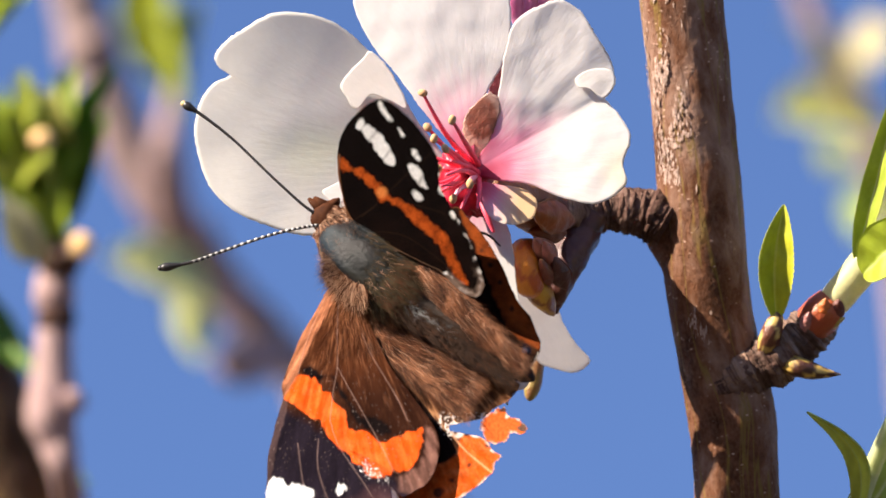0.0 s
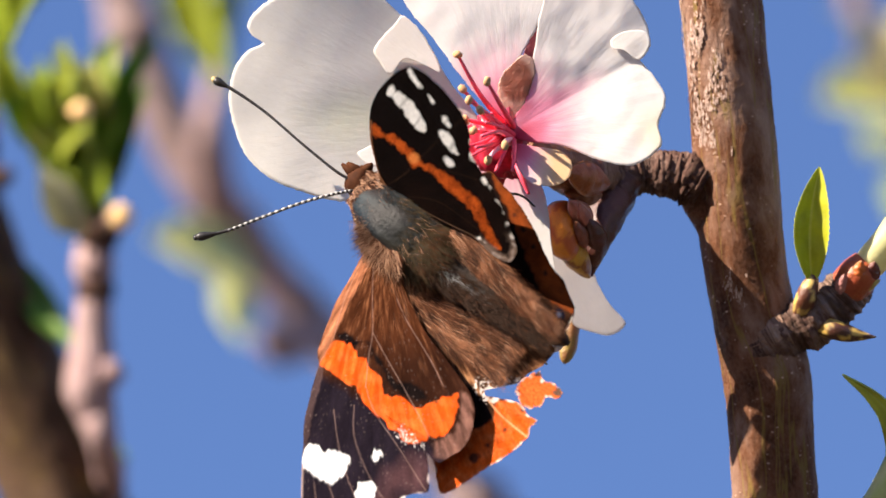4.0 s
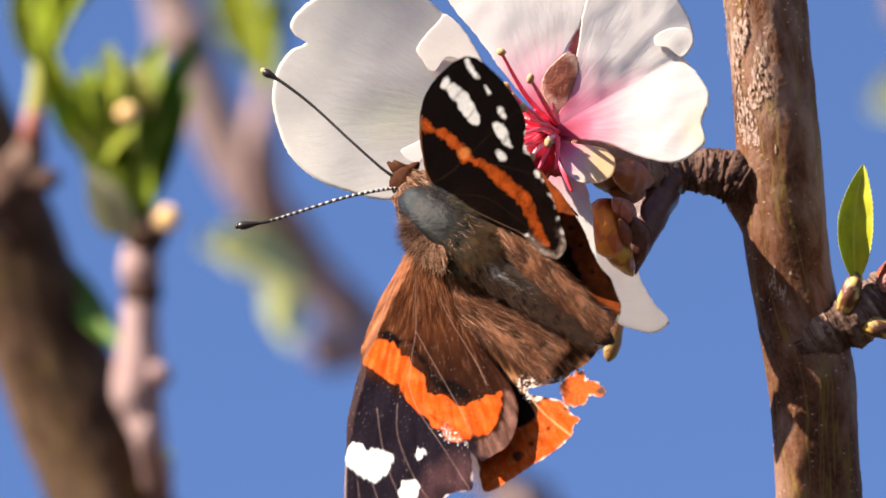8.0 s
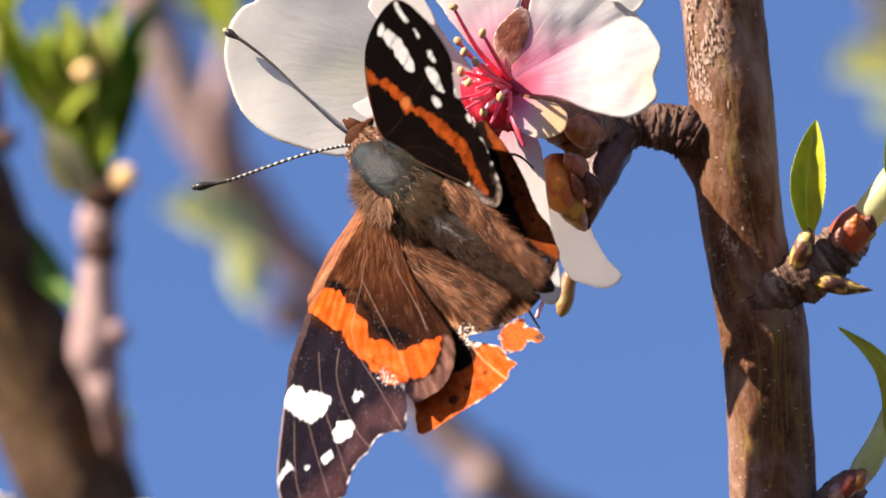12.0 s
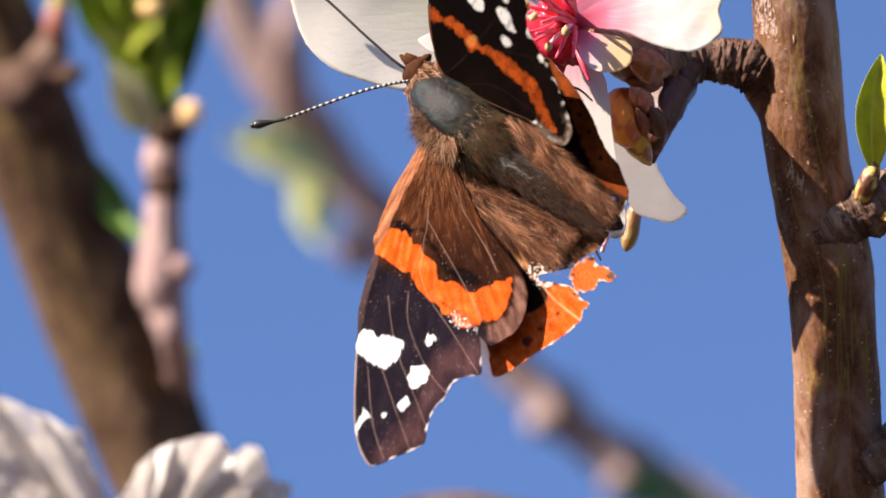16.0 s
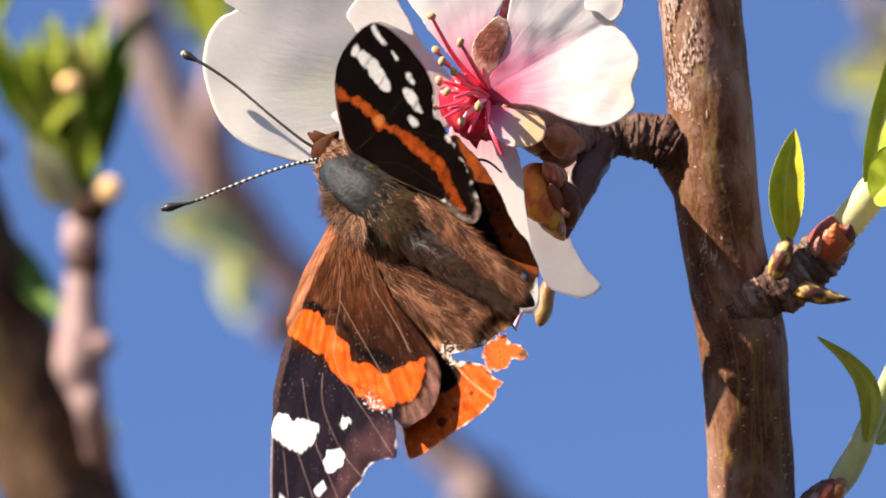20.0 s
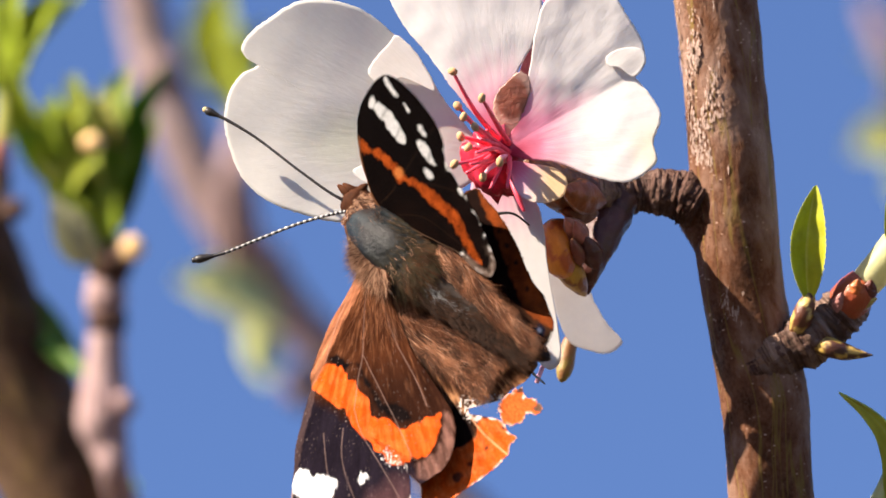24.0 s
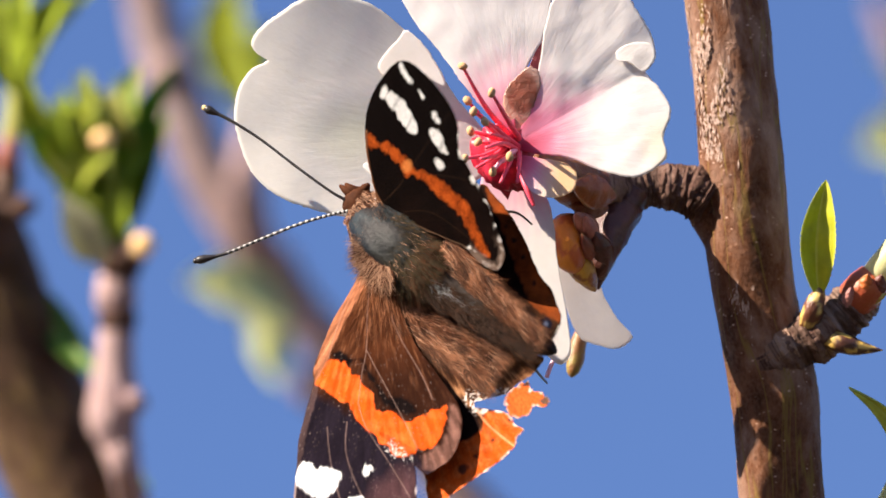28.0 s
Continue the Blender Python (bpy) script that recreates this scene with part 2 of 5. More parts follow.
def tube(name, knots, rings, sides, rough=0.0, grain=300.0, ends=True, colour=None, metres=False, flake=0.0, ripple=0.0):
    """A round rod through knots (u, v, d, radius in plan units), or, with metres, (x, y, z, radius) in the world; rough: relief as a share of the radius."""
    line = curve_points(knots, rings)
    centre = [Vector(k[:3]) if metres else P(*k[:3]) for k in line]
    rad = [k[3] if metres else k[3] * FINE * (REACH + k[2] * 0.001) / REACH for k in line]
    verts, faces, uvs = [], [], []
    side = None
    run = 0.0
    for i, (c, r) in enumerate(zip(centre, rad)):
        ax = (centre[min(i + 1, rings - 1)] - centre[max(i - 1, 0)]).normalized()
        if side is None:
            side = ax.cross(AHEAD).normalized()
        side = (side - ax * side.dot(ax)).normalized()
        up = ax.cross(side)
        if i:
            run += (c - centre[i - 1]).length
        for j in range(sides + 1):
            a = 2 * math.pi * (j % sides) / sides
            dirn = side * math.cos(a) + up * math.sin(a)
            q = c + dirn * r
            k = 0.0
            if rough:
                s = Vector((math.cos(a) * r * grain, math.sin(a) * r * grain, run * grain * 0.35))
                k = rough * (noise.noise(s) + 0.5 * noise.noise(s * 2.7) + 0.3 * noise.noise(Vector((s.x * 4, s.y * 4, s.z * 7))))
            if ripple:
                k += ripple * noise.noise((run * 1500 + 0.7 * noise.noise((math.cos(a) * 1.5, math.sin(a) * 1.5, run * 500)), 0.0, 7.0)) + 0.5 * ripple * noise.noise((run * 4200 + 0.8 * noise.noise((math.cos(a) * 2, math.sin(a) * 2, 3.0)), 0.0, 9.0))
            if flake:
                s = Vector((math.cos(a) * r * 1900, math.sin(a) * r * 1900, run * 800))
                w = noise.noise(s * 0.35 + Vector((5, 2, 0)))
                k += flake * max(0.0, 0.35 + w) * (0.5 - abs(noise.noise(s))) * 2 + flake * 0.5 * max(0.0, noise.noise(s * 2.1) - 0.25)
            verts.append(c + dirn * (r * (1 + k)))
            uvs.append((2 * math.pi * j / sides * r * 1000, run * 1000))
    w = sides + 1
    for i in range(rings - 1):
        for j in range(sides):
            faces.append((i * w + j, i * w + j + 1, (i + 1) * w + j + 1, (i + 1) * w + j))
    if ends:
        for i in (0, rings - 1):
            verts.append(centre[i])
            uvs.append((0, 0))
            k = len(verts) - 1
            for j in range(sides):
                faces.append((k, i * w + j + 1, i * w + j) if i == 0 else (k, i * w + j, i * w + j + 1))
    cols = None
    if colour is not None:
        cols = [colour(min(i // w, rings - 1) / (rings - 1), (i % w) / sides) for i in range(len(verts))]
    return mesh(name, verts, faces, uvs, cols)


def sheet(name, outline, hub, n, rings, depth, paint, thick=0.12, ragged=0.0, power=1.0):
    """A thin living sheet (petal, wing): outline and hub in plan units, depth(u, v) and thick in millimetres, paint(u, v) its pigment."""
    rim = curve_points(outline, n, True)
    hub = np.array(hub, dtype=float)
    if ragged:
        for k in range(n):
            w = rim[k] - hub
            rim[k] += w / np.linalg.norm(w) * ragged * (noise.noise((k * 0.9, 3.1, len(outline))) + 0.6 * noise.noise((k * 0.23, 7.7, 1.3)))
    flat = [hub]
    for r in range(1, rings + 1):
        f = (r / rings) ** power
        flat.extend(hub + (rim - hub) * f)
    flat = np.array(flat)
    d = np.array([depth(u, v) for u, v in flat])
    count = len(flat)
    verts = [P(u, v, z) for (u, v), z in zip(flat, d)] + [P(u, v, z + thick) for (u, v), z in zip(flat, d)]
    faces = []
    for k in range(n):
        faces.append((0, 1 + (k + 1) % n, 1 + k))
        for r in range(rings - 1):
            a, b = 1 + r * n, 1 + (r + 1) * n
            faces.append((a + k, a + (k + 1) % n, b + (k + 1) % n, b + k))
    back = [tuple(count + i for i in reversed(f)) for f in faces]
    a = 1 + (rings - 1) * n
    edge = [(a + k, a + (k + 1) % n, count + a + (k + 1) % n, count + a + k) for k in range(n)]
    cols = paint(flat[:, 0], flat[:, 1])
    uvs = np.vstack([flat, flat]) * 0.05
    return mesh(name, verts, faces + back + edge, uvs, np.vstack([cols, cols]))


def rays(u, v, bx, by):
    return np.hypot(u - bx, v - by), np.arctan2(v - by, u - bx)


def field(u, v, s, seed=0.0):
    """Smooth noise over arrays, about -1 to 1."""
    return np.array([noise.noise((a * s, b * s, seed)) for a, b in zip(u, v)])


def inside(u, v, poly, n=60):
    """Signed distance (plan units) into a rounded closed shape, over arrays."""
    p = curve_points(poly, n, True)
    best = np.full(len(u), 1e9)
    odd = np.zeros(len(u), dtype=bool)
    for (x0, y0), (x1, y1) in zip(p, np.roll(p, -1, 0)):
        ex, ey = x1 - x0, y1 - y0
        t = np.clip(((u - x0) * ex + (v - y0) * ey) / (ex * ex + ey * ey + 1e-9), 0, 1)
        best = np.minimum(best, np.hypot(u - x0 - t * ex, v - y0 - t * ey))
        cross = (y0 > v) != (y1 > v)
        odd ^= cross & (u < (x1 - x0) * (v - y0) / (y1 - y0 + 1e-12) + x0)
    return np.where(odd, best, -best)


def blend(base, colour, k):
    return base + (np.array(colour) - base) * np.clip(k, 0, 1)[:, None]


def leaf(name, base, tip, width, bend=0.0, fold=0.35, face=(0, 0, -1), hue=(0.30, 0.42, 0.05), rib=(0.55, 0.62, 0.18), saw=0.014, n=40, across=8, dome=False, peak=0.75, sway=0.0, shade_hue=None):
    """A young almond leaf from base to tip (u, v, d): width in plan units, folded along its midrib, finely toothed; one
    half can be painted darker, as if shaded.
    """
    a, b = P(*base), P(*tip)
    axis = b - a
    size = axis.length
    axis.normalize()
    out = (RIGHT * face[0] + ABOVE * face[1] + AHEAD * face[2])
    side = axis.cross(out).normalized()
    up = side.cross(axis).normalized()
    half = width * FINE * (REACH + base[2] * 0.001) / REACH / 2
    verts, uvs, cols, faces = [], [], [], []
    hue, rib, shade_hue = np.array(hue), np.array(rib), np.array(hue if shade_hue is None else shade_hue)
    for layer in (0, 1):
        for i in range(n + 1):
            s = i / n
            w = half * (math.sin(math.pi * min(1, s ** peak * 0.97 + 0.03)) ** 0.8 + 0.02)
            c = a + axis * (size * s) + up * (bend * size * math.sin(math.pi * s * 0.8)) + side * (sway * size * math.sin(math.pi * s))
            for j in range(-across, across + 1):
                x = j / across
                tooth = 1 + saw * (1 if i % 2 else -1) * (abs(x) > 0.99)
                z = (x * x if dome else abs(x)) * fold * w + 0.04 * w * math.sin(s * 26 + abs(x) * 3)
                verts.append(c + side * (x * w * tooth) + up * (z - layer * 0.00022))
                uvs.append((x * w * 1000, s * size * 1000))
                k = (0.0 if dome else max(0.0, 1 - abs(x) * 9)) + 0.25 * max(0.0, math.sin((s * 9 - abs(x) * 0.8) * 6.3) - 0.7)
                k = min(1.0, k + 0.35 * (abs(x) > 0.95))
                cols.append((hue if j >= 0 else shade_hue) * (0.85 + 0.3 * noise.noise((s * 6, x * 2, size * 999))) * (1 - k) + rib * k)
    m = 2 * across + 1
    full = (n + 1) * m
    for i in range(n):
        for j in range(m - 1):
            q = (i * m + j, i * m + j + 1, (i + 1) * m + j + 1, (i + 1) * m + j)
            faces.append(q)
            faces.append(tuple(full + x for x in reversed(q)))
        for j in (0, m - 1):
            q = (i * m + j, (i + 1) * m + j, full + (i + 1) * m + j, full + i * m + j)
            faces.append(q if j else tuple(reversed(q)))
    return mesh(name, verts, faces, uvs, np.clip(cols, 0, 1))


def ball(name, centre, radii, axis=(1, 0), seg=24, rings=14, rough=0.0, colour=None):
    """A rounded body: centre (u, v, d), radii in plan units along its axis, across it and in depth."""
    c = P(*centre)
    s = FINE * (REACH + centre[2] * 0.001) / REACH
    l = math.hypot(*axis)
    e1 = (RIGHT * axis[0] - ABOVE * axis[1]) / l
    e2 = e1.cross(AHEAD).normalized()
    verts, uvs, faces, cols = [], [], [], []
    for i in range(rings + 1):
        th = math.pi * i / rings
        for j in range(seg):
            ph = 2 * math.pi * j / seg
            x, y, z = math.cos(th), math.sin(th) * math.cos(ph), math.sin(th) * math.sin(ph)
            k = 1 + rough * noise.noise((x * 4 + centre[0], y * 4, z * 4))
            verts.append(c + (e1 * (x * radii[0]) + e2 * (y * radii[1]) + AHEAD * (z * radii[2])) * (s * k))
            uvs.append((ph * radii[1] * 0.05, th * radii[0] * 0.05))
            cols.append(colour(i / rings, j / seg) if colour else (1, 1, 1))
    for i in range(rings):
        for j in range(seg):
            faces.append((i * seg + j, i * seg + (j + 1) % seg, (i + 1) * seg + (j + 1) % seg, (i + 1) * seg + j))
    return mesh(name, verts, faces, uvs, cols if colour else None)


# ---- ground and tree ----
def knot(u, v, d, r):
    """A knot in the world from a place and a radius in the plan."""
    return (*P(u, v, d), r * FINE * (REACH + d * 0.001) / REACH)


g = 3000.0
ground = tagged(new("ground", mesh("ground", [(-g, -g, 0), (g, -g, 0), (g, g, 0), (-g, g, 0)], [(0, 1, 2, 3)])), "dark bare orchard soil under the almond tree", "soil", kind="structure")
ground.data.materials.append(SOIL)

BRANCHES = "branches of the almond tree"
FORK = (0.26, 1.10, 1.05)
trunk = thing("tree_trunk", (0.30, 1.12, 0), "grey-brown almond trunk forking into its limbs above the soil", "tree trunk")
part("bole", tube("bole", [(0.31, 1.14, -0.03, 0.085), (0.30, 1.12, 0.12, 0.062), (0.29, 1.11, 0.5, 0.055), (*FORK, 0.05)], 60, 32, 0.05, 40, metres=True), BARK_GREY, trunk)
part("limb", tube("limb", [(FORK[0], FORK[1], FORK[2] - 0.04, 0.045), (0.18, 0.92, 1.45, 0.020), (0.09, 0.68, 1.78, 0.009), knot(1420, 2000, 2, 80), knot(1330, 1500, 0, 76)], 80, 24, 0.05, 60, metres=True), BARK_GREY, trunk)
part("limb", tube("limb", [(FORK[0], FORK[1], FORK[2] - 0.04, 0.045), (0.14, 1.00, 1.5, 0.026), (0.02, 0.86, 1.9, 0.015), knot(245, 1425, 250, 110)], 80, 24, 0.05, 60, metres=True), BARK_GREY, trunk)
part("limb", tube("limb", [(FORK[0], FORK[1], FORK[2] - 0.04, 0.045), (0.24, 1.12, 1.6, 0.022), (0.12, 1.06, 2.05, 0.010), knot(1300, 1300, 640, 52)], 80, 24, 0.05, 60, metres=True), BARK_GREY, trunk)

# ---- the near branch ----
SETBACK = 4.3                               # the branch stands behind the blossom that its spur bears
branch = thing("almond_branch", P(1330, 1500, 0), "upright reddish-brown almond branch with pale cracked bark", "branch", BRANCHES)
part("wood", tube("wood", [(1176, -420, 0, 74), (1188, -200, 0, 74), (1206, 0, 0, 74), (1219, 120, 0, 72), (1230, 240, 0, 73), (1238, 340, 0, 75), (1245, 440, 0, 76), (1251, 500, 0, 75),
      (1260, 560, 0, 73), (1277, 650, 0, 75), (1295, 740, 0, 78), (1303, 843, 0, 75), (1309, 960, 0, 76), (1318, 1200, 0, 78), (1330, 1520, 0, 79)], 900, 120, 0.016, 900, flake=0.022), BARK, branch)


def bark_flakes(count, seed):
    """Small curled scales of dry pale skin, in vertical strips and rough patches, kept to the sunlit side so that their
    colour brightens it.
    """
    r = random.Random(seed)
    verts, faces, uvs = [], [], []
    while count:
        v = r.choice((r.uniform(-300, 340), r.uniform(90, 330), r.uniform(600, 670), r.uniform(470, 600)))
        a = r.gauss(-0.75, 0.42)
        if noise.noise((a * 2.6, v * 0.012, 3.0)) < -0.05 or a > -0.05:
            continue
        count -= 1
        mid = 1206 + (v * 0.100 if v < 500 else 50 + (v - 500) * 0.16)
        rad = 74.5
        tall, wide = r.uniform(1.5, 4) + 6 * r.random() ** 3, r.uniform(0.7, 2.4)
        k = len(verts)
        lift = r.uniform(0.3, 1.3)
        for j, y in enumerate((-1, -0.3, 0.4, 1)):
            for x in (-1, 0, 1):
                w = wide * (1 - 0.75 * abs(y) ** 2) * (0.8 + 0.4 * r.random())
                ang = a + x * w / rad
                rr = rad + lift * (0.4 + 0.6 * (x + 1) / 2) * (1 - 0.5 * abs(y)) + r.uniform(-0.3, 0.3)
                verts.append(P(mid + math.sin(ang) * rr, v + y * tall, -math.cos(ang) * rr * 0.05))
                uvs.append((ang * rad * 0.05, (v + y * tall) * 0.05))
        for j in range(3):
            for i in range(2):
                q = k + j * 3 + i
                faces.append((q, q + 1, q + 4, q + 3))
    return mesh("flaking_bark", verts, faces, uvs)


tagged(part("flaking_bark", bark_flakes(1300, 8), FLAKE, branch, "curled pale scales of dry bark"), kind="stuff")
part("branch_collar", tube("branch_collar", [(1262, 520, 1.0, 50), (1236, 462, 0.4, 64), (1208, 424, 0.2, 60), (1182, 400, 0, 52), (1160, 386, -0.5, 40)], 110, 70, 0.025, 900, flake=0.03), BARK, branch, "smooth swelling under the spur")
peg = part("spur", tube("spur", [(1186, 398, -1, 44), (1162, 384, -0.8, 46), (1134, 376, -0.6, 41), (1104, 373, -0.8, 38), (1074, 374, -0.8, 34), (1048, 376, -1.2, 37), (1018, 374, -2.2, 34), (992, 372, -5.2, 28), (972, 372, -7.3, 20)], 240, 72, 0.09, 1500, flake=0.16, ripple=0.16), KNOT, branch, "dark knobbly fruiting spur")
for k in range(4):
    u = 1098 + 19 * k
    part("bark_ring", tube("bark_ring", [(u - 5, 372 + k * 2, -0.9, 35 + 1.5 * k), (u, 373 + k * 2, -0.9, 39.5 + 2 * k), (u + 6, 374 + k * 2, -0.9, 36 + 2 * k)], 8, 44, 0.12, 3000), KNOT, peg)
arm = part("side_twig", tube("side_twig", [(1258, 700, 0, 44), (1288, 682, -1.5, 48), (1312, 668, -2, 42), (1338, 652, -2, 40), (1368, 636, -2, 48), (1398, 616, -2, 45), (1428, 590, -2, 42), (1450, 568, -2, 37), (1464, 552, -2, 26)], 240, 72, 0.09, 1500, flake=0.10, ripple=0.13), KNOT, branch, "dark scarred side twig")
part("twig_collar", tube("twig_collar", [(1262, 690, -1, 40), (1282, 678, -1.2, 42), (1300, 668, -1.8, 45), (1318, 658, -2, 43), (1330, 652, -2, 38)], 90, 70, 0.06, 1600, flake=0.14, ripple=0.16), SCURF, arm, "pale wrinkled bark collar")
for k in range(5):
    u, v = 1270 + 11 * k, 684 - 6.2 * k
    part("bark_ring", tube("bark_ring", [(u - 4, v + 2.2, -1.2 - 0.15 * k, 40), (u, v, -1.3 - 0.15 * k, 43 + 0.9 * k), (u + 4, v - 2.2, -1.2 - 0.15 * k, 40)], 6, 60, 0.06, 2600), SCURF, arm)
for u, v, r in ((1356, 643, 44),):
    part("bark_ring", tube("bark_ring", [(u - 6, v + 4, -2, r - 3), (u, v, -2, r + 1), (u + 6, v - 4, -2, r - 3)], 8, 44, 0.10, 2600), KNOT, arm)


def scale_paint(a, b, c):
    a, b, c = np.array(a), np.array(b), np.array(c)

    def f(s, r):
        k = 0.5 + 0.5 * noise.noise((s * 7, math.cos(r * 6.28) * 2.6, math.sin(r * 6.28) * 2.6))
        k = min(1.0, max(0.0, (k - 0.5) * 2.2 + 0.5))
        base = a * (1 - s) + b * s
        return base * (1 - k * 0.85) + c * (k * 0.85)
    return f


def spotted(a, b, gate=0.08):
    """One colour a with sharp blots of b."""
    a, b = np.array(a), np.array(b)

    def f(s, r):
        k = noise.noise((s * 6, math.cos(r * 6.28) * 1.5, math.sin(r * 6.28) * 1.5)) + 0.4 * noise.noise((s * 17, math.cos(r * 6.28) * 4, math.sin(r * 6.28) * 4))
        k = min(1.0, max(0.0, (k - gate) * 6 + 0.5))
        return a * (1 - k) + b * k
    return f


RED, AMBER, DUSK = (0.34, 0.055, 0.025), (0.62, 0.24, 0.03), (0.045, 0.016, 0.012)
part("thorn_bud", tube("thorn_bud", [(1390, 640, -3, 22), (1415, 650, -4, 19), (1440, 657, -4, 15), (1465, 661, -4, 8), (1488, 663, -4, 1)], 30, 20, 0.08, 900, True, spotted((0.07, 0.022, 0.011), (0.56, 0.36, 0.08), 0.14)), BUD, arm, "pointed spotted bud")
part("leaf_bud", tube("leaf_bud", [(1354, 622, -3.4, 14), (1360, 602, -4, 19), (1367, 582, -4.2, 18), (1375, 562, -4, 12), (1378, 550, -3.8, 6)], 24, 20, 0.08, 900, True, spotted((0.12, 0.035, 0.015), (0.60, 0.42, 0.12), 0.2)), BUD, arm, "brown and cream opened bud")
# left half of this leaf coloured darker to stand in for shade
part("leaf", leaf("leaf", (1374, 566, -4.2), (1387, 362, -3.6), 62, 0.03, 0.6, (0.12, 0.0, -1), (0.66, 0.66, 0.035), (0.66, 0.64, 0.10), saw=0.025, peak=0.9, sway=-0.05, shade_hue=(0.44, 0.50, 0.03)), LEAF, arm, "small folded yellow-green leaf")
part("bud_scale", tube("bud_scale", [(1428, 588, -2, 33), (1440, 572, -2.5, 37), (1456, 554, -3, 37), (1468, 541, -3, 33), (1474, 535, -3, 30)], 30, 40, 0.05, 700, True, scale_paint((0.16, 0.03, 0.016), (0.52, 0.11, 0.018), (0.34, 0.05, 0.015))), BUD, arm, "glossy red-orange bud scales round the shoot")
for b, t, w, hue, edge in [((1424, 588, -4.2), (1432, 552, -4.8), 24, (0.42, 0.17, 0.15), (0.58, 0.34, 0.30)), ((1452, 576, -4.4), (1462, 528, -5.0), 36, (0.58, 0.13, 0.02), (0.62, 0.50, 0.20)), ((1474, 566, -4.2), (1486, 530, -4.8), 32, (0.13, 0.022, 0.014), (0.40, 0.12, 0.05)), ((1452, 584, -3.8), (1496, 562, -4.0), 18, (0.46, 0.36, 0.09), (0.60, 0.50, 0.20))]:
    part("bud_scale", leaf("bud_scale", b, t, w, 0.10, -0.75, (0, 0.1, -1), hue, edge, 0.0, 20, 6, True), BUD, arm)
shoot = part("green_shoot", tube("green_shoot", [(1462, 552, -3, 22), (1480, 530, -3, 29), (1506, 498, -3, 30), (1534, 464, -3, 31), (1570, 424, -3, 30), (1640, 360, -3, 28), (1700, 280, -2, 20)], 60, 28, 0.03, 500, True, scale_paint((0.84, 0.76, 0.46), (0.44, 0.50, 0.10), (0.74, 0.70, 0.36))), LEAF, arm, "pale green leafy shoot")
part("leaf", leaf("leaf", (1516, 460, -4), (1592, 130, -8), 44, -0.04, 0.6, (-0.4, 0, -1), (0.46, 0.55, 0.06), (0.75, 0.72, 0.3)), LEAF, arm)
part("leaf", leaf("leaf", (1528, 486, -6), (1650, 380, -10), 96, 0.05, 0.5, (-0.5, 0.3, -1), (0.52, 0.62, 0.05)), LEAF, arm)
# a lower shoot that reaches up beside the branch
low = part("low_twig", tube("low_twig", [(1318, 1110, -1, 44), (1380, 1080, -2, 40), (1412, 1055, -2, 42), (1440, 1020, -2, 36), (1462, 1000, -2, 26)], 80, 36, 0.14, 1300), KNOT, branch, "dark scarred side twig")
for u, v, r, hue in [(1446, 1006, 28, RED), (1428, 1020, 22, (0.6, 0.3, 0.25)), (1462, 1000, 24, AMBER)]:
    part("bud_scale", ball("bud_scale", (u, v, -5), (r, r * 0.7, r * 0.8), (0.6, -0.8), 18, 10, 0.15, scale_paint(hue, hue, DUSK)), BUD, low)
part("green_shoot", tube("green_shoot", [(1452, 1010, -3, 18), (1475, 975, -3, 24), (1500, 930, -3, 22), (1530, 860, -3, 18), (1568, 770, -4, 14), (1600, 690, -5, 8)], 60, 24, 0.03, 500, True, scale_paint((0.70, 0.62, 0.36), (0.62, 0.66, 0.34), (0.5, 0.56, 0.2))), LEAF, low, "pale green leafy shoot")
part("leaf", leaf("leaf", (1516, 915, -4), (1426, 733, -7), 42, -0.05, 0.4, (-0.6, 0.2, -1), (0.62, 0.66, 0.10), sway=0.22), LEAF, low)
part("leaf", leaf("leaf", (1528, 915, 2), (1700, 690, 0), 90, 0.05, 0.4, (-0.5, 0.3, -1), (0.60, 0.68, 0.14), (0.8, 0.8, 0.45)), LEAF, low)

SETBACK = 0.0

# ---- the blossom ----
WHITE, PINK, ROSE = (0.80, 0.76, 0.735), (0.80, 0.33, 0.47), (0.62, 0.03, 0.10)


def petal_paint(hu, hv, near, far, seed, strength=1.0):
    def f(u, v):
        r, a = rays(u, v, hu, hv)
        c = np.tile(np.array(WHITE), (len(u), 1))
        streak = 0.5 + 0.5 * np.sin(a * 46 + 2 * field(u, v, 0.02, seed))
        c = blend(c, (0.80, 0.74, 0.74), 0.15 * streak * np.clip(1 - r / (far * 3), 0, 1))
        c = blend(c, PINK, strength * np.clip((far * (0.98 + 0.08 * streak) - r) / (far - near), 0, 1) ** 1.5)
        return blend(c, ROSE, strength * np.clip(1.25 - r / near, 0, 1))
    return f


FRONT = -12.0                               # the blossom opens before its branch
blossom = thing("almond_blossom", P(985, 372, -3), "open white almond blossom with a crimson heart", "blossom", "blossoms")


def wavy(u, v, amount, s, seed):
    return amount * noise.noise((u * s, v * s, seed)) + 0.4 * amount * noise.noise((u * s * 2.6, v * s * 2.6, seed))


def ridges(u, v, amount):
    """Fine ribs that fan out from the heart."""
    a, r = math.atan2(v - 300, u - 838), math.hypot(u - 838, v - 300)
    return amount * math.sin(a * 120 + 9 * noise.noise((u * 0.015, v * 0.015, 4.0))) * min(1, r / 150) * (1 + 2.2 * max(0.0, min(1.0, (r - 190) / 60)) * (v > 250) * (u > 900))


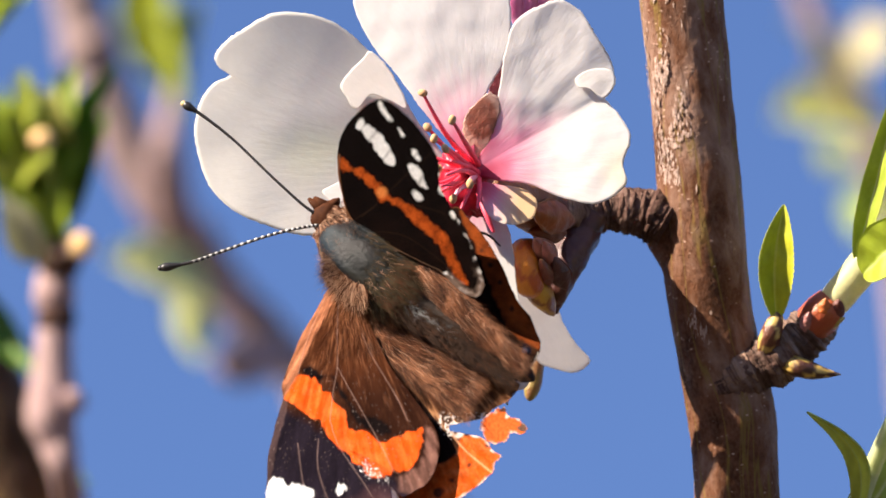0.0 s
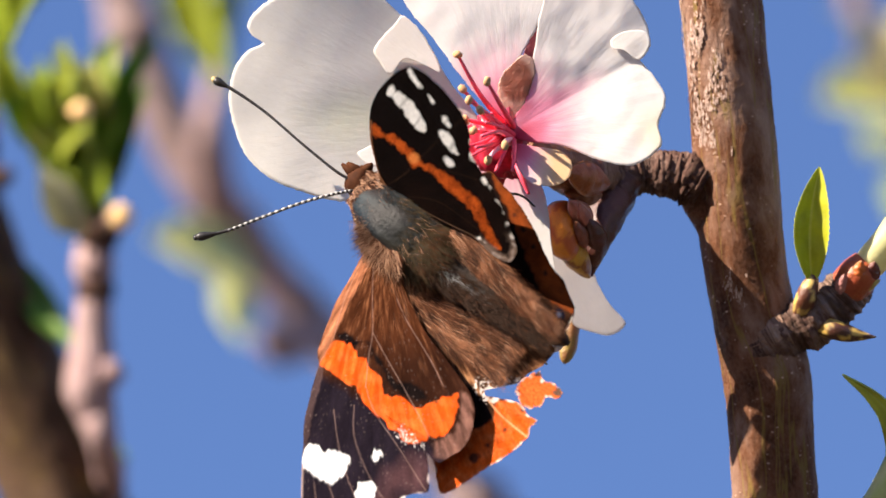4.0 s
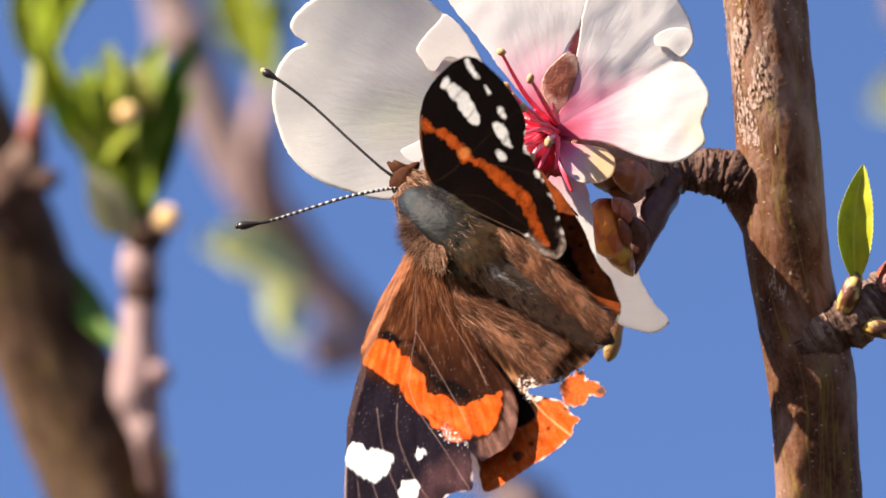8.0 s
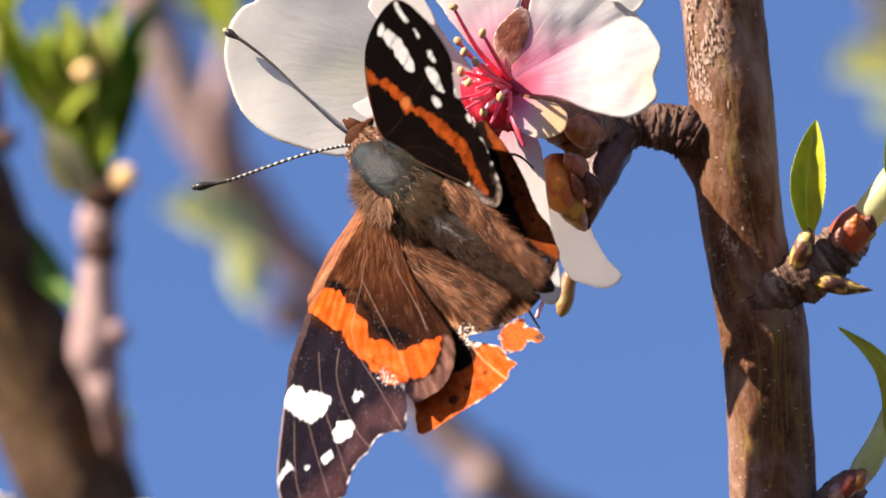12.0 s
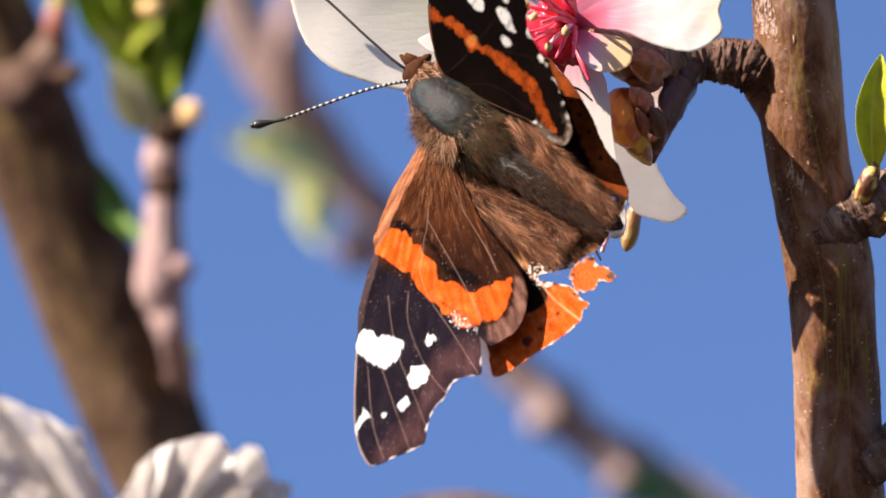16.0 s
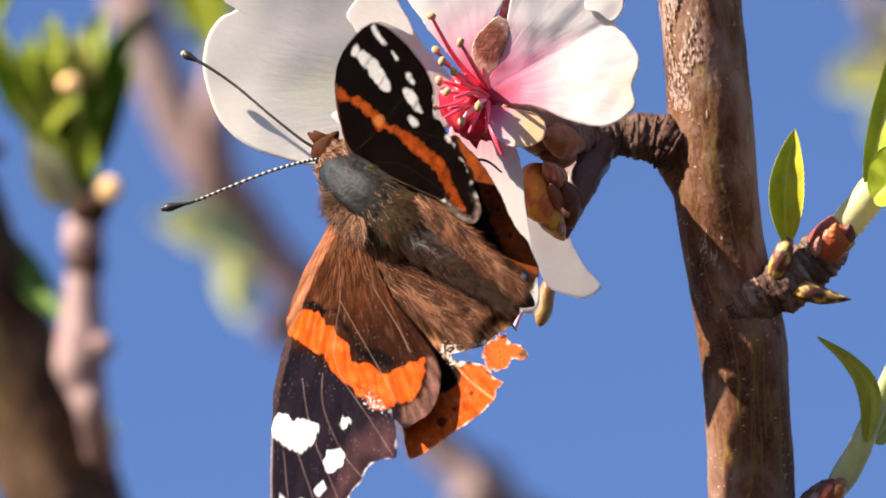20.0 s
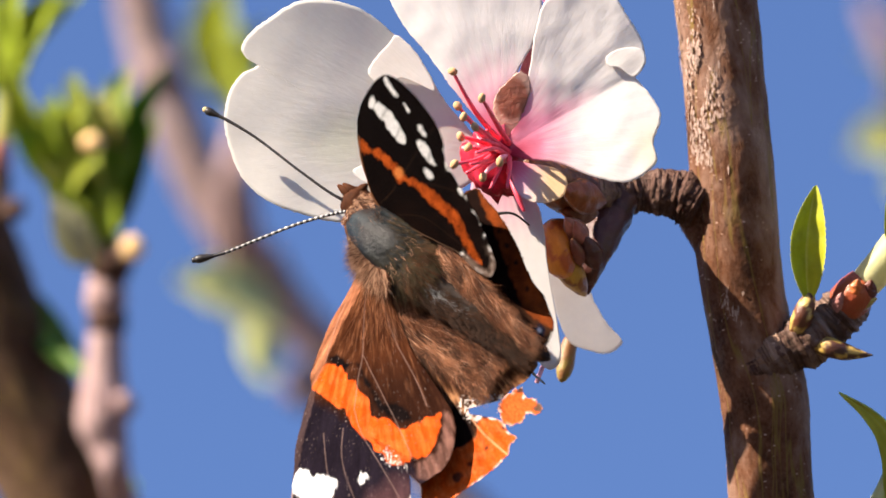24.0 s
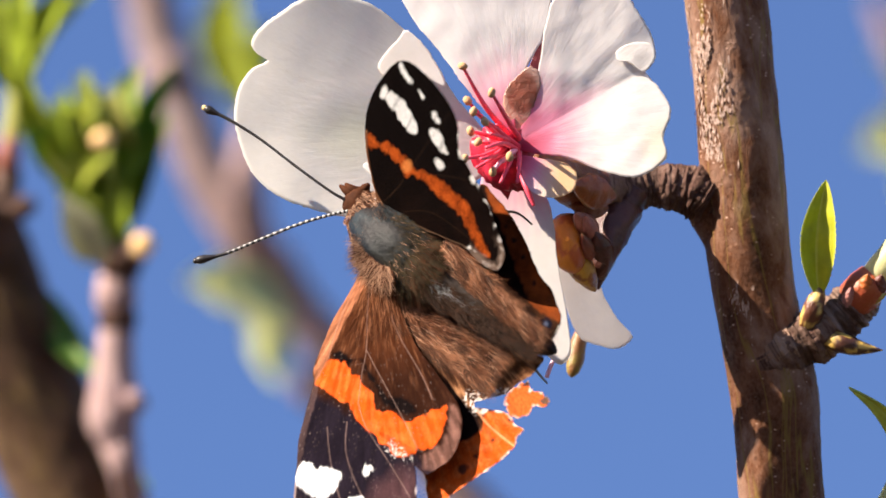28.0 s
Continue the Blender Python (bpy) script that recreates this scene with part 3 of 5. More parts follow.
def left_depth(u, v):
    x, y = (u - 600) / 250, (v - 220) / 200
    return FRONT + 3.6 + 1.1 * math.sqrt((x + 0.62) ** 2 + 0.06) - 0.75 * x - 0.5 * y - 0.7 * y * y + wavy(u, v, 0.22, 0.005, 1.0)


def left_paint(u, v):
    c = petal_paint(830, 300, 30, 150, 1.0)(u, v)
    c = blend(c, (0.83, 0.785, 0.70), np.full(len(u), 0.6))
    return blend(c, (0.74, 0.74, 0.52), 0.5 * np.clip(1 - np.hypot((u - 600) / 150, (v - 265) / 75) + 0.3 * field(u, v, 0.012, 44.0), 0, 1))


left_petal = part("petal", sheet("petal", [(800, 300), (740, 215), (700, 150), (655, 92), (600, 45), (545, 25), (490, 22), (440, 45), (400, 73), (380, 98), (388, 120), (407, 133), (375, 150), (350, 190), (344, 240), (355, 292), (376, 338),
      (412, 372), (465, 397), (530, 416), (600, 418), (690, 396), (786, 350)], (560, 230), 200, 30, left_depth, left_paint, 0.12, 2.0), PETAL, blossom)
part("petal", sheet("petal", [(835, 292), (780, 235), (740, 185), (700, 130), (655, 75), (625, 5), (628, -60), (690, -110), (770, -125), (850, -95), (895, -30), (905, 35), (893, 105), (862, 165), (842, 240)], (780, 60), 180, 30,
      lambda u, v: FRONT - 0.4 + (300 - v) * 0.005 - (u - 770) * 0.009 + ((u - 770) / 130) ** 2 * 0.4 + wavy(u, v, 0.2, 0.010, 2.0) + ridges(u, v, 0.0018), petal_paint(835, 300, 62, 190, 2.0), 0.12, 2.0), PETAL, blossom)


def right_depth(u, v):
    w = (u - 850) * 0.50 + (v - 295) * 0.866         # across the valley fold
    return FRONT - 0.7 - max(w, 0) * 0.016 + max(-w, 0) * 0.001 - (u - 850) * 0.004 + wavy(u, v, 0.22, 0.012, 3.0) + ridges(u, v, 0.002)


def right_paint(u, v):
    c = petal_paint(840, 300, 58, 165, 3.0)(u, v)
    w, r = (u - 850) * 0.50 + (v - 295) * 0.866, np.hypot(u - 840, v - 300)
    c = blend(c, PINK, 0.85 * np.exp(-((w + 8) / 13) ** 2) * np.clip((215 - r) / 130, 0, 1))
    return blend(c, (0.80, 0.70, 0.50), 0.5 * np.clip((60 - np.hypot(u - 1110, v - 300)) / 40, 0, 1))


part("petal", sheet("petal", [(840, 300), (868, 235), (884, 150), (898, 70), (915, 35), (950, 12), (990, 0), (1025, 18), (1055, 62), (1080, 105), (1087, 142), (1072, 174), (1100, 208), (1117, 246), (1103, 290), (1108, 328), (1060, 360),
      (1005, 353), (930, 326), (870, 318)], (980, 200), 190, 30, right_depth, right_paint, 0.12, 2.5), PETAL, blossom)
part("petal", sheet("petal", [(846, 326), (890, 328), (930, 336), (950, 356), (944, 384), (920, 397), (890, 396), (862, 378)], (900, 362), 90, 14,
      lambda u, v: FRONT - 4.0 + (u - 850) * 0.005 - (v - 340) * 0.05, lambda u, v: blend(petal_paint(840, 315, 40, 110, 4.0)(u, v), (0.80, 0.56, 0.30), 0.9 * np.clip((u - 875) / 45, 0, 1)), 0.12, 1.5), PETAL, blossom)
part("petal", sheet("petal", [(836, 318), (868, 350), (896, 396), (908, 440), (914, 500), (924, 560), (934, 620), (938, 672), (915, 690), (870, 640), (825, 540), (792, 440), (778, 370), (800, 330)], (875, 500), 140, 20,
      lambda u, v: FRONT + 1.4 + (v - 320) * 0.008 - (u - 840) * 0.03, petal_paint(836, 310, 40, 170, 5.0), 0.12, 1.5), PETAL, blossom)
part("petal", sheet("petal", [(916, 508), (942, 514), (978, 532), (996, 568), (1016, 604), (1044, 636), (1036, 650), (1016, 660), (985, 654), (954, 642), (934, 606), (922, 560)], (965, 585), 110, 16,
      lambda u, v: FRONT + 10 + (v - 520) * 0.016 + (u - 920) * 0.022 + wavy(u, v, 0.12, 0.012, 6.0), petal_paint(840, 300, 30, 60, 6.0), 0.12, 1.5), PETAL, blossom)
left_fold = part("petal_fold_or_patch", sheet("petal_fold_or_patch", [(603, 148), (640, 105), (660, 92), (700, 140), (722, 192), (690, 178), (655, 168), (630, 194), (612, 170)], (660, 148), 80, 12,
      lambda u, v: left_depth(u, v) - 0.25 - 0.014 * (u - 600), petal_paint(830, 300, 30, 60, 7.0), 0.12, 2.0), PETAL, blossom)
part("petal_fold_or_patch", sheet("petal_fold_or_patch", [(1021, 136), (1050, 122), (1084, 126), (1088, 152), (1068, 174), (1042, 157), (1022, 154)], (1052, 146), 60, 8,
      lambda u, v: right_depth(u, v) - 0.35 - 0.012 * (v - 146), petal_paint(830, 300, 30, 60, 8.0), 0.12, 1.0), PETAL, blossom)
# white piece added where sunlight falls on a patch of the left petal
part("petal_fold_or_patch", sheet("petal_fold_or_patch", [(570, 340), (584, 330), (600, 322), (612, 318), (615, 340), (604, 362), (588, 358)], (592, 342), 40, 6, lambda u, v: FRONT + 0.5 - 0.02 * (v - 340), petal_paint(830, 300, 30, 60, 9.0), 0.12, 1.0), PETAL, blossom)
heart = part("heart", ball("heart", (822, 330, FRONT - 0.2), (62, 48, 24), (0.6, 0.8), 30, 18, 0.35), NECTAR, blossom, "crimson nectar cup")
part("sepal", sheet("sepal", [(834, 270), (818, 222), (835, 190), (862, 166), (883, 172), (884, 200), (870, 240), (854, 286)], (852, 210), 60, 10, lambda u, v: FRONT - 0.95 + 0.15 * ((u - 852) ** 2 + 0.5 * (v - 210) ** 2) / 1200, lambda u, v: blend(np.tile((0.33, 0.10, 0.055), (len(u), 1)) * (0.75 + 0.5 * field(u, v, 0.06, 9.0))[:, None], (0.55, 0.34, 0.26), np.clip((np.hypot((u - 852) / 32, (v - 210) / 43) - 0.8) * 4, 0, 0.8)), 0.2, 4.0), BUD, blossom, "reddish-brown sepal")
part("sepal", sheet("sepal", [(862, 175), (880, 120), (900, 70), (912, 80), (905, 130), (885, 180)], (888, 125), 50, 8, lambda u, v: FRONT + 5.5, lambda u, v: np.tile((0.16, 0.02, 0.03), (len(u), 1)), 0.3, 1.5), BUD, blossom, "dark red sepal")
cup = part("calyx_cup", tube("calyx_cup", [(862, 322, FRONT + 2.5, 26), (895, 345, FRONT + 4, 34), (930, 364, FRONT + 6.5, 40), (965, 376, -3.5, 40), (1002, 376, -3, 28)], 40, 30, 0.14, 900, True, scale_paint((0.34, 0.13, 0.03), (0.06, 0.02, 0.014), (0.16, 0.05, 0.02))), BUD, blossom, "amber-brown calyx cup")
rng = random.Random(4)
TIPS = [(748, 165), (800, 213), (757, 226), (788, 264), (832, 326), (802, 352), (768, 246), (776, 300), (762, 280), (752, 330), (815, 372), (780, 330), (798, 285), (772, 345), (790, 310), (808, 268), (845, 372), (634, 292)]
for k, (u, v) in enumerate(TIPS[:-1]):
    d = FRONT + (-4.5 - 4.0 * rng.random() if v < 380 else -2.0)
    lift = rng.uniform(-6, 6)
    st = part("stamen", tube("stamen", [(842 + rng.uniform(-14, 14), 304 + rng.uniform(-14, 14), FRONT, 5.8), ((842 + u) / 2 + lift, (304 + v) / 2 - lift, FRONT + (d - FRONT) * 0.7, 4.2), (u, v, d, 2.7)], 14, 8), FILAMENT_PALE if k in (4, 5) else FILAMENT, blossom)
    if k < 10:
        part("anther", ball("anther", (u, v, d - 0.2), (9.0, 7.0, 6.5), (rng.uniform(-1, 1), rng.uniform(-1, 1) + 0.1), 12, 8, 0.2), ANTHER, st)
st = part("pistil", tube("pistil", [(842, 316, FRONT, 7), (858, 372, FRONT - 2.5, 6), (874, 412, FRONT - 3, 3)], 16, 8), FILAMENT, blossom)

# unopened bud that hangs from the spur, and buds beyond it
bud = thing("flower_bud", P(1040, 395, -1), "dark red and amber almond flower bud hanging from the spur", "bud", "buds")
part("bud_body", tube("bud_body", [(1052, 380, 2.4, 30), (1028, 412, 2.0, 36), (1004, 455, 0.2, 36), (990, 505, -1.5, 24), (986, 535, -1, 12), (985, 556, -1, 2)], 60, 36, 0.16, 900, True, scale_paint((0.040, 0.011, 0.009), (0.075, 0.02, 0.012), (0.09, 0.022, 0.016))), BUD, bud)
for line, a, b, gate in (([(944, 428, -4.6, 8), (928, 444, -5.0, 24), (924, 470, -5.2, 31), (932, 496, -5.0, 29), (946, 514, -4.2, 18), (954, 522, -3.6, 4)], (0.62, 0.21, 0.02), (0.42, 0.09, 0.02), 0.16),
                         ([(940, 490, -3.4, 14), (950, 508, -3.6, 24), (960, 526, -3.2, 22), (972, 546, -2.4, 13), (980, 558, -1.8, 3)], (0.50, 0.27, 0.03), (0.26, 0.09, 0.02), 0.10)):
    part("bud_scale", tube("bud_scale", line, 44, 28, 0.10, 1100, True, spotted(a, b, gate)), BUD, bud, "orange and amber bud scale")
for b, t, w, hue, edge in [((984, 468, -4.6), (944, 420, -6.8), 40, (0.46, 0.17, 0.12), (0.64, 0.40, 0.34)), ((980, 474, -5.2), (962, 424, -7.0), 26, (0.44, 0.16, 0.13), (0.66, 0.44, 0.38)), ((974, 506, -5.0), (956, 458, -6.4), 26, (0.20, 0.05, 0.03), (0.42, 0.24, 0.12)), ((1002, 512, -4.4), (978, 452, -5.8), 40, (0.085, 0.020, 0.015), (0.22, 0.08, 0.06)), ((1018, 392, -4), (934, 372, -9.0), 62, (0.30, 0.075, 0.014), (0.34, 0.13, 0.03)), ((1004, 412, -4), (934, 410, -6.5), 40, (0.18, 0.045, 0.015), (0.36, 0.15, 0.04))]:
    part("bud_scale", leaf("bud_scale", b, t, w, 0.12, -0.7, (-0.1, 0.1, -1), hue, edge, 0.0, 22, 6, True), BUD, bud)
small = thing("small_bud", P(964, 600, 5), "slim olive-yellow bud below the white blossom", "bud", "buds")
part("bud_body", tube("bud_body", [(966, 590, 6, 5), (956, 626, 5, 11), (947, 656, 4.6, 15), (942, 684, 4.2, 15), (938, 702, 4, 10), (936, 710, 4, 2)], 30, 18, 0.10, 900, True, scale_paint((0.16, 0.07, 0.025), (0.32, 0.26, 0.04), (0.24, 0.08, 0.025))), BUD, small)
part("thread", tube("thread", [(922, 655, -8, 3), (904, 690, -9, 4), (895, 714, -9, 4)], 12, 8), FILAMENT_PALE, small, "pink filament")
upper = thing("pink_bud", P(930, -60, 6), "half-open pink almond bud above the blossom", "bud", "buds")
for k, x in enumerate((-22, 4, 26)):
    part("petal", tube("petal", [(935 + x * 0.6, 52, 6, 6), (935 + x, 10, 6, 20), (945 + x * 1.2, -50, 6, 26), (960 + x, -110, 6, 8)], 24, 16, 0.05, 600, True, scale_paint((0.70, 0.22, 0.42), (0.82, 0.55, 0.68), (0.5, 0.06, 0.2))), BUD, upper)

# ---- branches behind ----
NEARER = 249                                # millimetres behind the blossom
FARTHER = 640
thick = thing("almond_branch", P(245, 1425, 250), "thick grey-brown almond branch behind the blossom", "branch", BRANCHES)
part("wood", tube("wood", [(-330, -40, NEARER, 85), (-262, 160, NEARER, 88), (-222, 268, NEARER, 92), (-180, 381, NEARER, 98), (-150, 453, NEARER, 100), (-98, 597, NEARER, 98), (-65, 678, NEARER, 101), (-26, 768, NEARER, 104), (16, 858, NEARER, 106), (56, 957, NEARER, 106), (92, 1056, NEARER, 101), (150, 1200, NEARER, 104), (245, 1430, NEARER, 112)], 220, 48, 0.05, 300), BARK_GREY, thick)
stub = part("side_twig", tube("side_twig", [(-176, 430, NEARER - 8, 70), (-140, 385, NEARER - 8, 60), (-116, 350, NEARER - 8, 44), (-102, 316, NEARER - 8, 30), (-97, 288, NEARER - 8, 22)], 60, 30, 0.16, 600), KNOT, thick)
part("leaf_scar", ball("leaf_scar", (-74, 364, NEARER - 10), (30, 20, 22), (0.9, -0.3), 18, 12, 0.25), KNOT, stub, "dark knobbly leaf scar")
part("green_shoot", tube("green_shoot", [(-97, 262, NEARER - 8, 17), (-86, 215, NEARER - 8, 19), (-81, 180, NEARER - 8, 19), (-84, 124, NEARER - 8, 17), (-89, 52, NEARER - 8, 12)], 30, 18, 0.03, 300, True, scale_paint((0.56, 0.50, 0.14), (0.56, 0.62, 0.14), (0.62, 0.60, 0.20))), LEAF, stub)
for b, t, w in [((-80, 170), (-100, -40), 66), ((-76, 150), (20, -30), 70), ((-74, 120), (-40, -90), 60), ((-70, 100), (60, -20), 50)]:
    part("leaf", leaf("leaf", (*b, NEARER - 8), (*t, NEARER - 20), w * 1.2, 0.05, 0.4, (-0.5, 0.2, -0.8), (0.48, 0.58, 0.05)), LEAF, stub)
part("bud_scale", ball("bud_scale", (-95, 270, NEARER - 12), (34, 22, 22), (0.15, -1), 18, 12, 0.2), SEPAL, stub, "dark red bud scales")
part("leaf", leaf("leaf", (-60, 500, NEARER), (62, 650, NEARER - 10), 62, -0.12, 0.4, (0.2, 0.3, -1), (0.08, 0.22, 0.02)), LEAF, stub)
part("leaf", leaf("leaf", (60, 800, NEARER), (150, 850, NEARER - 10), 50, -0.12, 0.4, (0.2, 0.3, -1), (0.08, 0.22, 0.02)), LEAF, stub)

LEAFY = NEARER - 14
leafy = thing("leafy_twig", P(90, 1000, NEARER), "pinkish almond twig topped with opening green leaves", "twig", BRANCHES)
stem = part("stem", tube("stem", [(84, 1010, NEARER, 30), (124, 905, NEARER - 4, 28), (113, 830, LEAFY, 28), (100, 778, LEAFY, 36), (90, 738, LEAFY, 45), (92, 695, LEAFY, 42), (95, 640, LEAFY, 35), (97, 590, LEAFY, 32), (98, 556, LEAFY, 29), (96, 524, LEAFY, 38), (96, 500, LEAFY, 35), (100, 470, LEAFY, 30), (103, 440, LEAFY, 34), (106, 410, LEAFY, 30)], 160, 36, 0.05, 250), BARK_PINK, leafy)
part("leaf_scar", ball("leaf_scar", (130, 706, LEAFY - 4), (24, 20, 20), (0.6, 0.8), 18, 12, 0.15), BARK_PINK, stem, "pinkish leaf scar")
part("node_ring", tube("node_ring", [(98, 582, LEAFY, 30), (98, 562, LEAFY, 36), (97, 540, LEAFY, 31)], 16, 30, 0.1, 500), KNOT, stem)
part("node_ring", tube("node_ring", [(100, 492, LEAFY, 31), (103, 452, LEAFY, 42), (106, 410, LEAFY, 33)], 16, 30, 0.1, 500), KNOT, stem)
# stub added to bring the cut face forward, out of the leaves' shade
cut_stub = part("twig_stub", tube("twig_stub", [(108, 446, LEAFY, 24), (128, 438, LEAFY - 5, 22), (143, 433, LEAFY - 11, 21), (146, 432, LEAFY - 12, 19)], 24, 20, 0.05, 400), KNOT, stem, "short stub added to carry the pale cut face")
part("cut_face", ball("cut_face", (146, 432, LEAFY - 12.4), (21, 23, 8), (1, 0), 20, 12, 0.05), CUT, cut_stub, "pale orange cut face")
GREENS = [((116, 398), (207, 106), 58, (0.15, 0.32, 0.02)), ((122, 390), (196, 190), 40, (0.16, 0.32, 0.02)), ((82, 400), (62, 116), 96, (0.50, 0.58, 0.13)), ((88, 380), (90, 130), 50, (0.30, 0.44, 0.05)), ((100, 340), (138, 110), 66, (0.46, 0.56, 0.11)), ((104, 350), (120, 150), 44, (0.20, 0.36, 0.03)),
          ((36, 365), (-20, 176), 70, (0.54, 0.62, 0.07)), ((44, 380), (-34, 240), 52, (0.60, 0.64, 0.10)), ((50, 340), (6, 150), 56, (0.42, 0.54, 0.05)), ((96, 424), (92, 255), 64, (0.26, 0.42, 0.03)), ((72, 432), (42, 275), 56, (0.48, 0.58, 0.07)), ((112, 420), (130, 280), 46, (0.40, 0.52, 0.05)), ((62, 420), (-8, 290), 50, (0.60, 0.64, 0.14)),
          ((84, 330), (30, 120), 52, (0.62, 0.66, 0.14)), ((60, 300), (-60, 90), 74, (0.46, 0.56, 0.05)), ((40, 320), (-80, 190), 60, (0.30, 0.46, 0.03))]
rng = random.Random(21)
for _ in range(18):
    bu, bv, turn = rng.uniform(10, 125), rng.uniform(240, 400), rng.gauss(0, 0.45)
    size = rng.uniform(70, 140)
    GREENS.append(((bu, bv), (bu + size * math.sin(turn), bv - size * math.cos(turn)), rng.uniform(30, 52), rng.choice(((0.52, 0.58, 0.07), (0.40, 0.52, 0.04), (0.16, 0.30, 0.02), (0.66, 0.66, 0.18), (0.28, 0.44, 0.03)))))
for k, (b, t, w, hue) in enumerate(GREENS):
    part("leaf", leaf("leaf", (*b, LEAFY - 1 - 0.6 * (k % 12)), (*t, LEAFY - 3 - 2 * (k % 3) - (k // 12) * 2), w * 1.1, 0.05 + 0.05 * (k % 4), 0.5, (0.25 - (k % 3) * 0.5, 0.2, -1), tuple(x * 0.85 for x in hue), tuple(x * 0.95 for x in hue), sway=(-0.12, 0.0, 0.10, 0.05, -0.06)[k % 5]), LEAF, leafy)
for b, t, w in [((56, 462), (2, 336), 56), ((74, 466), (36, 356), 44)]:
    part("bud_sheath", leaf("bud_sheath", (*b, LEAFY - 12), (*t, LEAFY - 14), w, 0.1, 0.4, (0, 0, -1), (0.74, 0.72, 0.44), (0.76, 0.74, 0.5)), LEAF, leafy, "cream bud sheath")
part("bud_tip", ball("bud_tip", (74, 246, LEAFY - 13), (17, 20, 17), (0, 1), 16, 10, 0.1), CUT, leafy)

far = thing("almond_branch", P(1300, 1300, FARTHER), "slanting pinkish-grey almond branch far behind", "branch", BRANCHES)
part("wood", tube("wood", [(100, -160, FARTHER, 42), (140, 11, FARTHER, 44), (172, 119, FARTHER, 44), (222, 245, FARTHER, 46), (276, 344, FARTHER, 46), (335, 430, FARTHER, 46), (402, 515, FARTHER, 44), (474, 592, FARTHER, 42), (560, 690, FARTHER, 40), (650, 800, FARTHER, 38), (749, 902, FARTHER, 40), (829, 972, FARTHER, 44), (929, 1042, FARTHER, 47), (1019, 1094, FARTHER, 50), (1300, 1310, FARTHER, 54)], 200, 36, 0.10, 150), BARK_MAUVE, far)
for u, v, r in ((160, 80, 56), (340, 437, 58), (570, 703, 54), (772, 922, 60), (905, 1026, 62)):
    part("node_ring", tube("node_ring", [(u - 26, v - 34, FARTHER, 40), (u, v, FARTHER, r), (u + 22, v + 30, FARTHER, 40)], 16, 28, 0.12, 200), BARK_MAUVE, far)
twig = part("side_twig", tube("side_twig", [(330, 450, FARTHER, 34), (305, 360, FARTHER - 10, 34), (295, 270, FARTHER - 20, 30), (300, 200, FARTHER - 20, 20), (310, 130, FARTHER - 20, 12)], 40, 24, 0.06, 150), BARK_PINK, far)
for b, t, w, hue in [((310, 170), (286, -90), 190, (0.46, 0.52, 0.02)), ((315, 180), (362, 0), 130, (0.42, 0.50, 0.03)), ((320, 190), (345, 60), 60, (0.24, 0.36, 0.03))]:
    part("leaf", leaf("leaf", (*b, FARTHER - 20), (*t, FARTHER - 40), w, 0.05, 0.3, (-0.6, 0.3, -0.8), hue), LEAF, twig)
side = part("side_twig", tube("side_twig", [(450, 565, FARTHER, 22), (395, 530, FARTHER - 20, 14), (345, 512, FARTHER - 30, 10)], 24, 18, 0.06, 150), BARK_PINK, far)
for b, t, w, hue in [((372, 518), (186, 458), 210, (0.86, 0.84, 0.36)), ((372, 526), (240, 478), 160, (0.86, 0.84, 0.38)), ((330, 520), (352, 640), 90, (0.80, 0.82, 0.40)), ((345, 520), (320, 600), 70, (0.80, 0.82, 0.44))]:
    part("leaf", leaf("leaf", (*b, FARTHER - 30), (*t, FARTHER - 40), w * 0.8, 0.05, 0.2, (-0.1, 0.8, -0.8), hue), LEAF, side)
part("bud_tip", tube("bud_tip", [(510, 630, FARTHER - 4, 24), (455, 634, FARTHER - 25, 38), (415, 638, FARTHER - 30, 42), (385, 642, FARTHER - 30, 20)], 24, 20, 0.08, 150), BARK_PINK, far)
part("leaf", leaf("leaf", (960, 1040, FARTHER - 5), (880, 1110, FARTHER - 30), 80, 0.05, 0.4, (0.3, 0.2, -1), (0.16, 0.32, 0.03)), LEAF, far)
part("leaf", leaf("leaf", (980, 1055, FARTHER - 5), (990, 1150, FARTHER - 30), 80, 0.05, 0.4, (0.3, 0.2, -1), (0.16, 0.32, 0.03)), LEAF, far)

haze = thing("almond_branch", P(1560, 700, 900), "far thin almond branch with young leaves, out of focus", "branch", BRANCHES)
part("wood", tube("wood", [(1640, 900, 900, 30), (1600, 500, 900, 28), (1545, 250, 900, 28), (1480, 120, 900, 24), (1400, -60, 900, 18)], 60, 24, 0.06, 120), BARK_PINK, haze)
for b, t, w, hue in [((1500, 150), (1590, 60), 150, (0.66, 0.56, 0.32)), ((1510, 170), (1430, 60), 90, (0.74, 0.72, 0.30)), ((1530, 220), (1370, 210), 150, (0.68, 0.70, 0.24)), ((1550, 290), (1460, 300), 140, (0.62, 0.68, 0.20)), ((1560, 330), (1520, 420), 90, (0.54, 0.64, 0.16)), ((1470, 100), (1390, 40), 80, (0.70, 0.70, 0.30)), ((1530, 200), (1430, 120), 150, (0.84, 0.72, 0.46))]:
    part("leaf", leaf("leaf", (*b, 895), (*t, 880), w * 1.15, 0.05, 0.3, (-0.3, 0.7, -0.8), hue), LEAF, haze)
part("wood", tube("wood", [(0.24, 1.12, 1.3, 0.014), (0.20, 1.16, 2.0, 0.006), knot(1640, 900, 900, 30)], 40, 20, 0.05, 60, metres=True), BARK_GREY, haze)

# white blossom low on the thick branch
second = thing("almond_blossom", P(20, 1180, 120), "white almond blossom with crinkled petals, shaded", "blossom", "blossoms")
